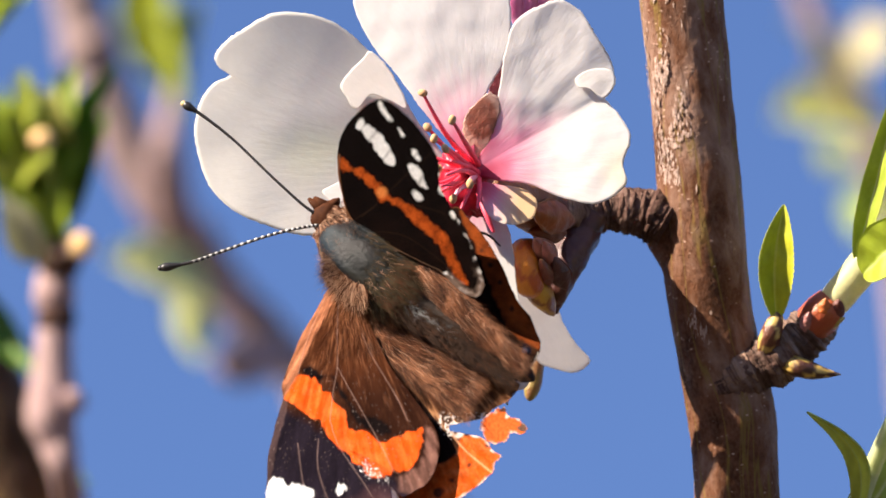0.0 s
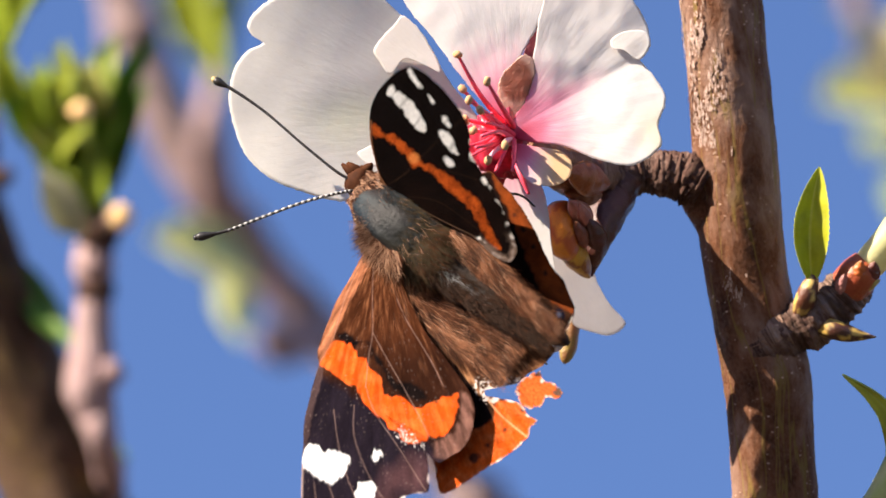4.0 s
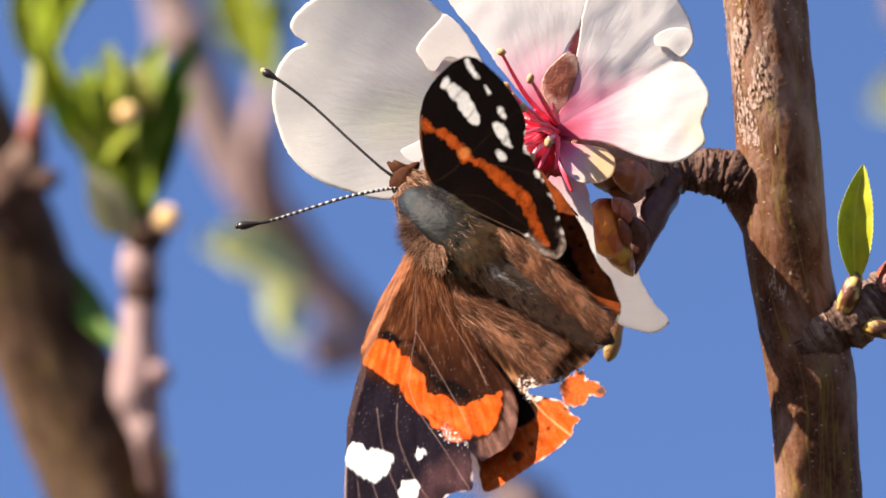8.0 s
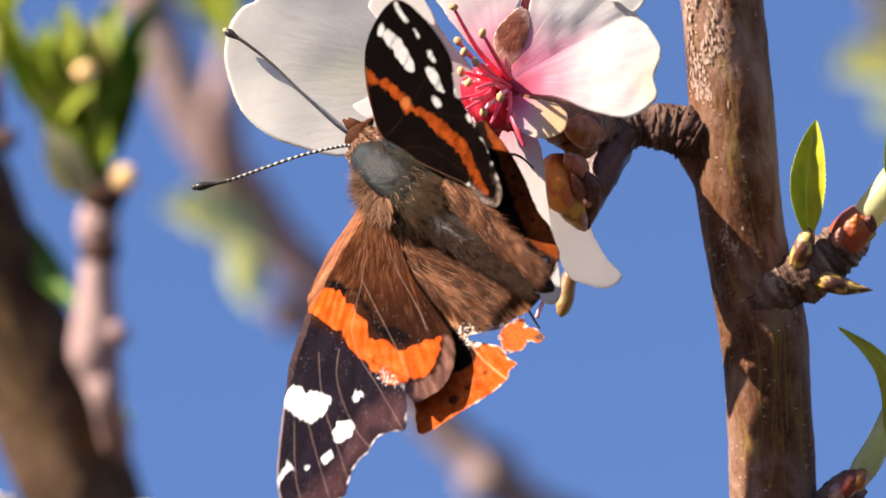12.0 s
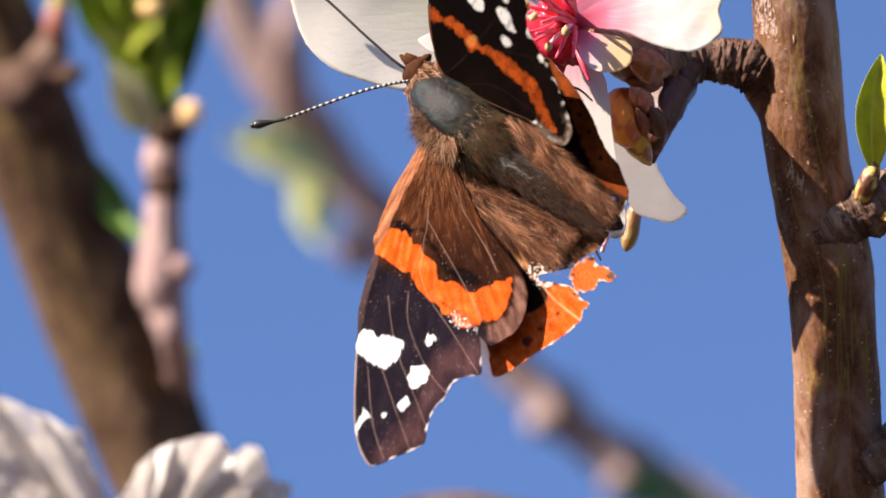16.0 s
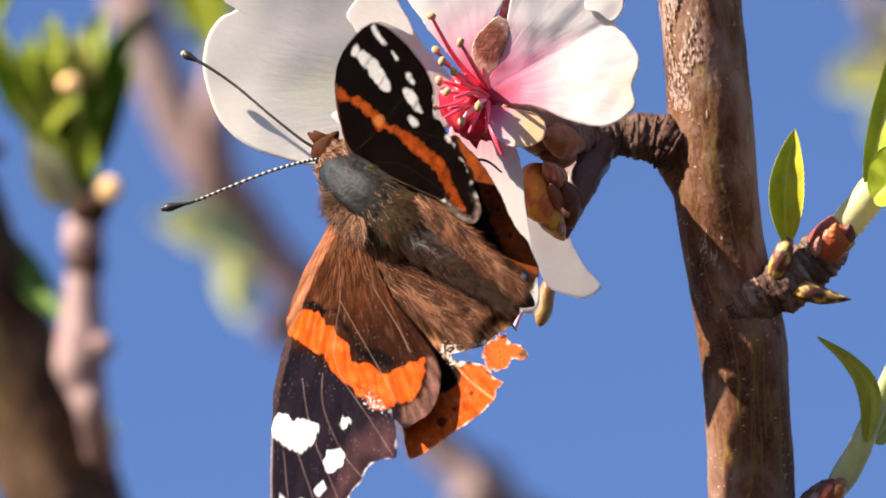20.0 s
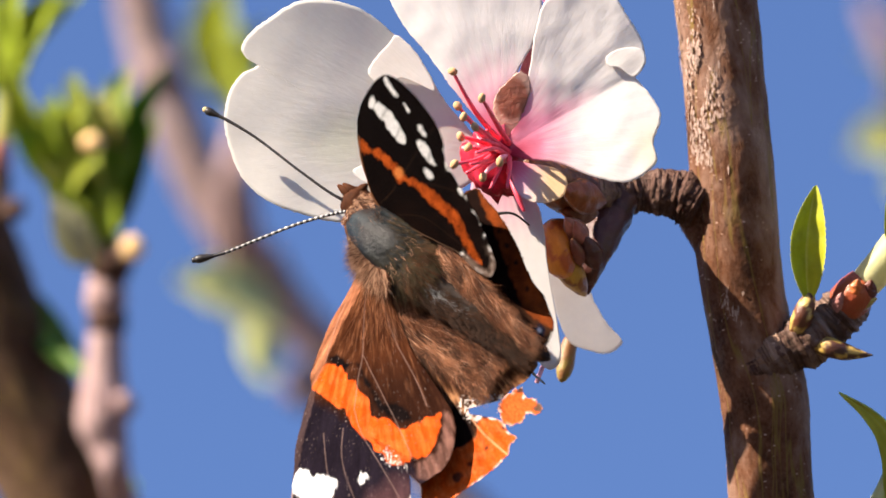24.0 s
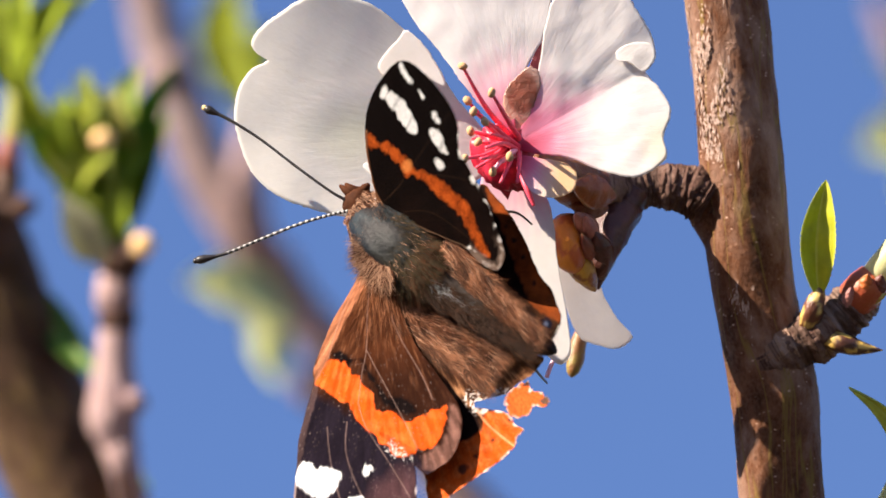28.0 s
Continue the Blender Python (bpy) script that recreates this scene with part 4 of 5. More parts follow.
def crinkled(k, cu, cv):
    """Deep radial folds and a wavy rim."""
    def f(u, v):
        a, r = math.atan2(v - 1290, u - 40), math.hypot(u - 40, v - 1290)
        return 100 + 5 * k + 0.05 * (v - cv) + min(1.0, r / 180) * (2.6 * math.sin(a * 17 + 2.2 * k) + 1.3 * math.sin(a * 31 + k)) + wavy(u, v, 1.6, 0.016, 20.0 + k)
    return f


for k, ring in enumerate(([(20, 1160), (42, 1112), (72, 1062), (114, 1037), (160, 1024), (202, 1020), (222, 1042), (232, 1066), (246, 1130), (210, 1225), (90, 1240)], [(222, 1064), (240, 1046), (256, 1036), (280, 1046), (290, 1074), (300, 1098), (332, 1106), (322, 1140), (292, 1180), (240, 1210), (215, 1130)],
                          [(-270, 960), (-188, 950), (-150, 962), (-128, 974), (-92, 986), (-64, 1006), (-42, 1012), (-30, 1046), (-4, 1110), (20, 1180), (-60, 1240), (-200, 1240), (-300, 1150)], [(-40, 1190), (20, 1150), (110, 1170), (170, 1240), (120, 1330), (20, 1340), (-60, 1290)])):
    cu, cv = sum(p[0] for p in ring) / len(ring), sum(p[1] for p in ring) / len(ring)
    part("petal", sheet("petal", ring, (cu, cv), 150, 26, crinkled(k, cu, cv), petal_paint(60, 1290, 40, 110, 20.0 + k, 0.7), 0.15, 4.0), PETAL, second)
part("calyx_cup", tube("calyx_cup", [(60, 1215, 104, 36), (40, 1260, 140, 40), (60, 1300, 200, 30), (120, 1330, NEARER - 6, 26)], 30, 24, 0.12, 300, True, scale_paint(RED, DUSK, AMBER)), BUD, second)

# ---- the butterfly ----
AX = np.array((0.815, 0.58))                # head to tail, in the plan
UP = np.array((0.58, -0.815))
BODY = -19.0                                # millimetres before the blossom's heart
LEAN = -0.6                                 # the tail comes forward, the head goes in


def B(u, v, d, *r):
    """A place on the leaning butterfly."""
    return (u, v, d + LEAN * 0.05 * ((u - 720) * AX[0] + (v - 520) * AX[1]), *r)


butterfly = thing("butterfly", P(720, 520, BODY), "red admiral butterfly with worn, torn wings on the blossom", "butterfly")


def hinge(u, v, d):
    """A frame whose x axis runs along the body, for a wing to turn about."""
    x = (RIGHT * AX[0] - ABOVE * AX[1] + AHEAD * LEAN).normalized()
    y = (AHEAD - x * AHEAD.dot(x)).normalized()
    z = x.cross(y)
    m = Matrix((x, y, z)).transposed().to_4x4()
    m.translation = P(*B(u, v, d))
    return m


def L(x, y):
    """Fits the left forewing's lower half, traced in a later camera view, onto the plan."""
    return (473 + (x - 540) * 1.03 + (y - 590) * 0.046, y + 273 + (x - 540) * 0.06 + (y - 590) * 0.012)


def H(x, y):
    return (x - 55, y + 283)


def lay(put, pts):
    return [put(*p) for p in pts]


def speckle(c, u, v, amount, seed):
    k = field(u, v, 0.25, seed) * 0.6 + field(u, v, 0.9, seed + 1) * 0.6
    return np.clip(c * (1 + amount * k[:, None]), 0, 1)


def veins(c, u, v, lines, colour, width, k=0.8):
    for line in lines:
        p = curve_points(line, 24)
        best = np.full(len(u), 1e9)
        for (x0, y0), (x1, y1) in zip(p[:-1], p[1:]):
            ex, ey = x1 - x0, y1 - y0
            t = np.clip(((u - x0) * ex + (v - y0) * ey) / (ex * ex + ey * ey + 1e-9), 0, 1)
            best = np.minimum(best, np.hypot(u - x0 - t * ex, v - y0 - t * ey))
        c = blend(c, colour, k * np.clip(1.4 - best / width, 0, 1))
    return c


def streaks(u, v, u0, v0, fine, seed):
    """Hair-fine streaks that fan out from a wing's root, about -1 to 1."""
    a, r = np.arctan2(v - v0, u - u0), np.hypot(u - u0, v - v0)
    return np.array([noise.noise((x * fine, y * 0.018, seed)) + 0.6 * noise.noise((x * fine * 2.3, y * 0.05, seed + 5)) for x, y in zip(a, r)])


SCALE_WHITE = (0.62, 0.60, 0.595)


def left_fore_paint(u, v):
    n1, n2 = field(u, v, 0.03, 1.5), field(u, v, 0.10, 2.5)
    hair = streaks(u, v, 612, 470, 34, 3.0)
    n2 = n2 + 0.5 * hair
    c = np.tile(np.array((0.045, 0.014, 0.006)), (len(u), 1))
    # golden brown hairs near the body, dark brown towards the band, black beyond it
    c = blend(c, (0.145, 0.054, 0.023), np.clip((680 - v) / 150, 0, 1) * np.clip(0.15 + 1.4 * hair, 0, 1))
    c = blend(c, (0.020, 0.007, 0.004), np.clip((v - 640 + 0.25 * (u - 600)) / 90 + 0.35 * n1 + 0.35 * hair, 0, 1))
    c = blend(c, (0.14, 0.055, 0.026), 0.6 * np.clip(1.5 * hair - 0.25, 0, 1) * np.clip((760 - v) / 100, 0, 1))
    c = blend(c, (0.005, 0.003, 0.003), (inside(u, v, [(526, 650), (545, 645), (566, 655), (586, 672), (594, 696), (612, 716), (622, 742), (640, 758), (676, 776), (700, 765), (680, 740), (640, 730), (615, 700), (590, 660), (560, 690), (540, 672)]) + 5 * n2) / 8)
    beyond = np.clip((v - (722 + 0.62 * (u - 520))) / 22 + 0.2 * n2, 0, 1)
    c = blend(c, (0.010, 0.007, 0.011), beyond)
    # purplish sheen of the outer margin, painted into the colour
    plum_sheen = np.clip((inside(u, v, lay(L, [(690, 600), (760, 590), (758, 640), (700, 655), (662, 720), (655, 772), (600, 800), (560, 815), (590, 770), (640, 700)]), 60) + 14) / 36 + 0.4 * n1, 0, 1)
    c = blend(c, (0.060, 0.028, 0.030), 0.8 * plum_sheen * beyond)
    # the pale leading edge
    costa = inside(u, v, [(592, 494), (562, 542), (535, 588), (507, 658), (499, 688), (503, 708), (514, 706), (522, 682), (534, 650), (552, 608), (577, 560), (598, 510)], 80)
    c = blend(c, (0.33, 0.125, 0.062), np.clip((costa + 2 * n2 + 1) / 3, 0, 1) * (0.75 + 0.25 * np.clip(hair, -1, 1)))
    edge2 = inside(u, v, [(503, 706), (492, 736), (480, 780), (468, 846), (462, 900), (458, 960), (462, 1010), (470, 1010), (468, 960), (474, 900), (484, 830), (498, 760), (510, 720)], 80)
    c = blend(c, (0.085, 0.050, 0.046), np.clip((edge2 + 1 + 3 * n2) / 5, 0, 0.45))
    # the right lobe behind the notch
    lobe = inside(u, v, [(748, 758), (764, 752), (778, 778), (780, 806), (772, 836), (752, 862), (722, 880), (700, 868), (702, 842), (732, 828), (748, 796)], 60)
    c = blend(c, (0.150, 0.072, 0.055), 0.85 * np.clip((lobe + 5 * n2) / 7, 0, 1) * (0.7 + 0.5 * np.clip(hair, -1, 1)))
    band = inside(u, v, [(502, 704), (512, 690), (526, 662), (545, 667), (560, 671), (566, 680), (571, 691), (586, 696), (590, 711), (607, 721), (615, 735), (613, 751), (623, 761), (645, 762), (660, 768), (676, 784), (688, 777), (706, 770), (726, 764), (743, 756), (751, 762), (749, 790), (740, 812), (725, 830),
                         (706, 838), (695, 836), (690, 845), (666, 847), (650, 842), (640, 830), (625, 818), (612, 802), (598, 792), (585, 780), (573, 763), (567, 750), (550, 742), (535, 729), (520, 719), (506, 710)], 190)
    c = blend(c, (0.48, 0.060, 0.006), (band + 5 * n2) / 3)
    c = blend(c, (0.54, 0.105, 0.022), np.clip(0.25 + 0.9 * field(u, v, 0.05, 78.0) + 0.4 * hair, 0, 0.7) * (band > 1))
    white = np.full(len(u), -1e9)
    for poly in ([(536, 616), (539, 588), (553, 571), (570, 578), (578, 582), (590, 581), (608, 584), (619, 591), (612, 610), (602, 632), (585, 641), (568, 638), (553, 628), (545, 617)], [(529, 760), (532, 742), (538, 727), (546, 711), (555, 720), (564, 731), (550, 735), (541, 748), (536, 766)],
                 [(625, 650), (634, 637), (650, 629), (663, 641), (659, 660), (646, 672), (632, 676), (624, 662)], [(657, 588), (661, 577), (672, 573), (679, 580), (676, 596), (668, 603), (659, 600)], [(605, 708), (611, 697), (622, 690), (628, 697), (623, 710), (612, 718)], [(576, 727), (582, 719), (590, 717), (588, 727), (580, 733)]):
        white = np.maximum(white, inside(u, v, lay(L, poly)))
    c = blend(c, SCALE_WHITE, (white + 4 * n2 + 5 * hair * (v < 925) - 0.5) / 3)
    scuff = np.clip((inside(u, v, [(640, 818), (652, 812), (662, 826), (680, 842), (690, 850), (672, 852), (650, 846), (640, 832)]) + 16 * field(u, v, 0.16, 51.0)) / 5, 0, 1)
    c = blend(c, (0.84, 0.78, 0.76), 0.9 * scuff * np.clip(0.1 + 2.0 * field(u, v, 0.35, 52.0), 0, 1))
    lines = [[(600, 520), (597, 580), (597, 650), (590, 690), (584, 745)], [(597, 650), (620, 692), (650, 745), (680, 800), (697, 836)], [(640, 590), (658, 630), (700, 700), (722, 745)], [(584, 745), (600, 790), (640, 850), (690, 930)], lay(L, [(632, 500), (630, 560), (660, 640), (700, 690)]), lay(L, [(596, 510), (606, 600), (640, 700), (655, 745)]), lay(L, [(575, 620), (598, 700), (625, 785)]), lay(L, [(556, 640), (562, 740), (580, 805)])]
    c = veins(c, u, v, lines, (0.30, 0.19, 0.16), 0.75, 0.42)
    c = veins(c, u, v, [[(590, 500), (560, 560), (538, 620), (528, 660)]], (0.34, 0.18, 0.13), 0.9, 0.5)
    rim = inside(u, v, LEFT_FORE, 200)
    c = blend(c, (0.72, 0.60, 0.56), np.clip((3.2 - rim + 3 * n2) / 3, 0, 1) * np.clip(0.6 + 3 * field(u, v, 0.06, 8.8), 0, 1) * (v > 900) * (u > 500))
    c = blend(c, (0.36, 0.26, 0.24), 0.55 * np.clip((4.5 - rim) / 3, 0, 1) * (v > 880) * (u < 500))
    worn = np.clip((field(u, v, 0.30, 41.0) - 0.50) * 8, 0, 1) * (v > 640)
    c = blend(c, (0.36, 0.26, 0.23), 0.35 * worn * np.clip(0.5 + n1, 0, 1))
    c = c * (1 + 0.30 * np.clip(hair, -1, 1))[:, None]
    return speckle(c, u, v, 0.35, 4.0)


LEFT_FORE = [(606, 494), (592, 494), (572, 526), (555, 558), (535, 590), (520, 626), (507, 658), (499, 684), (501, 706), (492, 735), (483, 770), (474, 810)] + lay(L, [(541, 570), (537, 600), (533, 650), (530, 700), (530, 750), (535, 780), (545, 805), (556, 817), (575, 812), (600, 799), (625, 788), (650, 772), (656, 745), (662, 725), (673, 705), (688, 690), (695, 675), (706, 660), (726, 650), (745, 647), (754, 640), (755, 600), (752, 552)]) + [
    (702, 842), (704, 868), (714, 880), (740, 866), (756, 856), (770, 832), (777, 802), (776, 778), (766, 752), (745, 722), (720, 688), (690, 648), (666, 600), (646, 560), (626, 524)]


def plane(u0, v0, d0, ku, kp, camber=0.0, pleat=0.07):
    """Depth over a wing: ku and kp are its slopes along the body and across it."""
    def f(u, v):
        s, p = (u - u0) * AX[0] + (v - v0) * AX[1], (u - u0) * UP[0] + (v - v0) * UP[1]
        return B(u, v, d0)[2] + (ku * s + kp * p) * 0.05 + camber * math.sin(p * 0.012) + 0.12 * noise.noise((u * 0.02, v * 0.02, 5.5)) + pleat * math.sin(math.atan2(v - v0, u - u0) * 38) * min(1, math.hypot(u - u0, v - v0) / 250)
    return f


LEFT_AT, RIGHT_AT = hinge(650, 505, BODY), hinge(660, 440, BODY - 1.5)
left_fore = part("left_forewing", sheet("left_forewing", LEFT_FORE, (610, 790), 640, 150, plane(650, 505, BODY, 0.0, 0.38, 0.6), left_fore_paint, 0.10, 1.2, 0.8), WING, butterfly, "left forewing, black with an orange band and white spots", LEFT_AT)


def hind_paint(u, v):
    n1, n2 = field(u, v, 0.03, 11.5), field(u, v, 0.10, 12.5)
    hair = streaks(u, v, 640, 470, 44, 13.0)
    n2 = n2 + 0.5 * hair
    c = np.tile(np.array((0.085, 0.034, 0.016)), (len(u), 1))
    c = blend(c, (0.26, 0.125, 0.060), np.clip(1.5 * hair, 0, 0.9))
    c = blend(c, (0.030, 0.011, 0.006), np.clip(-1.2 * hair - 0.1, 0, 0.9))
    # black patch: dark brown scales with the forewing's deep shadow painted in
    c = blend(c, (0.010, 0.005, 0.004), np.clip((inside(u, v, [(762, 740), (785, 752), (806, 772), (812, 800), (800, 818), (770, 830), (755, 800)]) + 6 * n2) / 8, 0, 1))
    edge = inside(u, v, [(812, 776), (840, 770), (866, 782), (890, 806), (880, 845), (830, 890), (760, 925), (716, 945), (700, 905), (700, 850), (770, 822), (806, 806)], 90)
    c = blend(c, (0.42, 0.060, 0.007), (edge + 4 * n2) / 5)
    c = blend(c, (0.50, 0.115, 0.032), np.clip(0.2 + 0.9 * field(u, v, 0.07, 73.0) + 0.5 * field(u, v, 0.3, 74.0), 0, 0.85) * (edge > 2))
    for ex, ey, er in (lay(H, [(830, 588)])[0] + (11,), lay(H, [(886, 540)])[0] + (6,), (862, 790, 4), (800, 850, 6)):
        c = blend(c, (0.07, 0.02, 0.012), ((er - np.hypot(u - ex, v - ey)) + 4 * n2) / 4)
    c = veins(c, u, v, [[(800, 770), (826, 800), (872, 838)]], (0.74, 0.36, 0.18), 1.6, 0.5)
    rim = inside(u, v, LEFT_HIND, 220)
    c = blend(c, (0.74, 0.56, 0.46), np.clip((2.6 - rim + 2.5 * n2) / 3, 0, 1) * (v > 735) * np.clip(0.6 + 2 * field(u, v, 0.09, 9.9), 0, 1))
    frayed = np.clip((inside(u, v, [(780, 738), (815, 732), (860, 738), (850, 752), (815, 758), (806, 772), (790, 765)]) + 8) / 8, 0, 1)
    c = blend(c, (0.55, 0.48, 0.44), frayed * np.clip((field(u, v, 0.22, 71.0) - 0.05) * 5, 0, 1))
    c = c * (1 + 0.4 * np.clip(hair, -1, 1))[:, None]
    return speckle(c, u, v, 0.5, 14.0)


LEFT_HIND = [(640, 510), (700, 556), (760, 598), (830, 640), (880, 664), (918, 678), (912, 696), (896, 712), (874, 724), (852, 742), (832, 738), (812, 748), (796, 752), (797, 764), (812, 776), (828, 771), (850, 774), (864, 784), (871, 797), (887, 808), (876, 819), (873, 834), (860, 848), (846, 860)] + lay(H, [(890, 585), (870, 598), (840, 616), (810, 636), (776, 653), (766, 640), (760, 600)]) + [(690, 840), (680, 760), (660, 680), (640, 600)]
left_hind = part("left_hindwing", sheet("left_hindwing", LEFT_HIND, (770, 758), 560, 110, plane(650, 505, BODY + 0.9, 0.0, 0.27, 0.6), hind_paint, 0.10, 3.2, 0.85), WING, butterfly, "torn left hindwing, brown with an orange margin", LEFT_AT)
SCRAP = [(850, 752), (860, 736), (876, 727), (892, 721), (899, 736), (914, 741), (926, 749), (933, 762), (922, 769), (906, 766), (896, 780), (880, 786), (866, 784), (856, 772)]


def scrap_paint(u, v):
    n = field(u, v, 0.14, 16.0)
    c = np.tile(np.array((0.47, 0.085, 0.018)), (len(u), 1))
    rim = inside(u, v, SCRAP)
    c = blend(c, (0.74, 0.54, 0.44), 0.8 * np.clip((3.2 - rim + 7 * n) / 4, 0, 1))
    c = blend(c, (0.09, 0.05, 0.035), (9 - np.hypot(u - 926, v - 758) + 7 * n) / 4)
    c = blend(c, (0.07, 0.03, 0.02), (8 - np.hypot(u - 890, v - 727) + 7 * n) / 4)
    return speckle(c, u, v, 0.7, 15.0)


part("wing_scrap", sheet("wing_scrap", SCRAP, (885, 757), 150, 22, plane(650, 505, BODY + 0.9, 0.0, 0.27, 0.6), scrap_paint, 0.1, 5.0), WING, left_hind, "torn orange scrap of the hindwing")


def right_fore_paint(u, v):
    n1, n2 = field(u, v, 0.04, 21.5), field(u, v, 0.12, 22.5)
    c = np.tile(np.array((0.0045, 0.0028, 0.0024)), (len(u), 1))
    c = blend(c, (0.009, 0.0045, 0.0035), np.clip((v - 300) / 160, 0, 1) * np.clip(0.5 + n1, 0, 1))
    band = inside(u, v, [(600, 284), (607, 277), (614, 287), (626, 297), (640, 297), (656, 308), (673, 324), (682, 337), (692, 349), (709, 353), (731, 365), (751, 380), (771, 398), (786, 411), (797, 426), (804, 448), (815, 469), (826, 489), (830, 505), (818, 503), (805, 490), (794, 470), (783, 450), (771, 431), (755, 416), (738, 401), (725, 388), (711, 374),
                         (698, 364), (684, 359), (672, 357), (664, 342), (650, 329), (635, 316), (620, 307), (606, 306)], 140)
    rust = np.clip(0.30 + 0.8 * field(u, v, 0.05, 26.0) + 0.5 * field(u, v, 0.25, 27.0), 0, 1)
    hue = blend(np.tile(np.array((0.42, 0.075, 0.011)), (len(u), 1)), (0.12, 0.018, 0.004), rust)
    k = np.clip((band + 4 * n2 + 1) / 5, 0, 1)[:, None]
    c = c * (1 - k) + hue * k
    c = blend(c, (0.62, 0.20, 0.05), np.clip((13 - np.hypot(u - 676, v - 341)) / 8, 0, 0.8))
    white = np.full(len(u), -1e9)
    for poly in ([(628, 227), (633, 213), (642, 210), (646, 219), (640, 231)], [(638, 227), (650, 222), (668, 232), (680, 244), (691, 262), (700, 283), (697, 294), (685, 290), (671, 277), (657, 256), (645, 243)], [(669, 183), (676, 181), (684, 196), (698, 212), (691, 216), (679, 206)],
                 [(703, 228), (710, 229), (718, 241), (712, 244)], [(726, 265), (737, 265), (744, 284), (735, 284)], [(721, 294), (735, 291), (748, 309), (756, 332), (748, 334), (734, 318)], [(729, 338), (740, 337), (748, 353), (736, 356)]):
        white = np.maximum(white, inside(u, v, poly))
    gaps = np.clip(np.sin((u * 0.75 + v * 0.66) * 0.165 + 1.5 * n1) * 4 - 3.2, 0, 1)
    c = blend(c, (0.70, 0.68, 0.66), np.clip((white + 3 * n2 + 0.6) / 2.5, 0, 1) * (1 - 0.5 * gaps))
    # veins, and near the root creases whose lit edges are painted as lines
    c = veins(c, u, v, [[(624, 392), (645, 378), (664, 366), (670, 350)], [(640, 384), (666, 362)], [(622, 398), (640, 404), (668, 424), (700, 440)], [(664, 410), (720, 420), (790, 470)], [(680, 348), (730, 300), (765, 270)], [(690, 352), (760, 370), (790, 380)]], (0.06, 0.032, 0.020), 1.0, 0.18)
    c = veins(c, u, v, [[(626, 396), (612, 372), (604, 340), (599, 305), (600, 275)]], (0.20, 0.085, 0.040), 2.4, 0.8)
    rim = inside(u, v, RIGHT_FORE, 200)
    fleck = np.clip((7 - rim + 6 * n2) / 4, 0, 1) * np.clip((field(u, v, 0.075, 18.8) - 0.05) * 6, 0, 1) * (u > 776)
    c = blend(c, (0.74, 0.70, 0.66), fleck)
    tip = np.clip((14 - rim + 6 * n2) / 8, 0, 1) * np.clip((v - 470) / 30, 0, 1) * (u > 790)
    c = blend(c, (0.22, 0.15, 0.115), 0.8 * tip)
    c = blend(c, (0.18, 0.10, 0.06), 0.8 * np.clip((2.6 - rim) / 2, 0, 1) * (u < 790) * (v > 395))
    return speckle(c, u, v, 0.35, 24.0)


RIGHT_FORE = [(622, 404), (613, 378), (606, 348), (599, 314), (597, 282), (601, 250), (612, 225), (628, 205), (648, 187), (668, 177), (684, 179), (700, 188), (716, 202), (732, 217), (745, 233), (757, 249), (768, 266), (776, 286), (779, 305), (777, 322), (782, 338), (791, 354), (802, 374), (816, 396), (828, 420), (838, 444), (848, 470), (856, 496), (857, 509), (850, 522), (838, 527), (816, 516), (798, 500), (780, 482), (752, 468), (720, 452), (690, 436), (660, 418), (640, 406)]
right_fore = part("right_forewing", sheet("right_forewing", RIGHT_FORE, (712, 330), 520, 120, plane(650, 425, BODY - 2.0, 0.0, -2.1, 0.0, 0.02), right_fore_paint, 0.10, 1.0, 0.8), WING, butterfly, "raised right forewing, black with an orange band and white spots", RIGHT_AT)


def right_hind_paint(u, v):
    n2 = field(u, v, 0.10, 32.5)
    c = np.tile(np.array((0.010, 0.005, 0.004)), (len(u), 1))
    c = blend(c, (0.045, 0.018, 0.009), np.clip(0.3 + field(u, v, 0.03, 30.0), 0, 1) * np.clip((v - 520) / 60, 0, 1))
    margin = inside(u, v, [(812, 366), (834, 388), (856, 414), (880, 452), (908, 512), (925, 542), (945, 572), (962, 612), (952, 622), (930, 608), (905, 592), (888, 562), (870, 522), (852, 474), (836, 434), (820, 402)], 90)
    c = blend(c, (0.20, 0.042, 0.009), np.clip((margin + 5 * n2) / 5, 0, 1) * np.clip(0.75 + 0.5 * field(u, v, 0.06, 36.0), 0, 1))
    for du, dv in ((852, 442), (884, 500), (908, 548), (868, 470)):
        c = blend(c, (0.035, 0.014, 0.010), ((6 - np.hypot(u - du, v - dv)) + 4 * n2) / 4)
    c = blend(c, (0.006, 0.006, 0.012), (17 - np.hypot(u - 926, v - 624) + 5 * n2) / 5)
    c = blend(c, (0.10, 0.12, 0.20), (7 - np.hypot(u - 928, v - 620) + 3 * n2) / 6)
    rim = inside(u, v, RIGHT_HIND, 160)
    c = blend(c, (0.62, 0.56, 0.52), np.clip((3.2 - rim) / 2, 0, 1) * (v > 625) * (field(u, v, 0.09, 33.0) > -0.1))
    c = blend(c, (0.09, 0.03, 0.012), 0.7 * np.clip((3.0 - rim) / 2, 0, 1) * (v < 600))
    return speckle(c, u, v, 0.4, 34.0)


RIGHT_HIND = [(690, 430), (760, 390), (806, 366), (828, 386), (851, 411), (876, 449), (893, 482), (906, 513), (921, 540), (938, 560), (949, 588), (957, 608), (954, 628), (944, 645), (930, 658), (912, 652), (880, 632), (820, 590), (740, 530), (690, 475)]
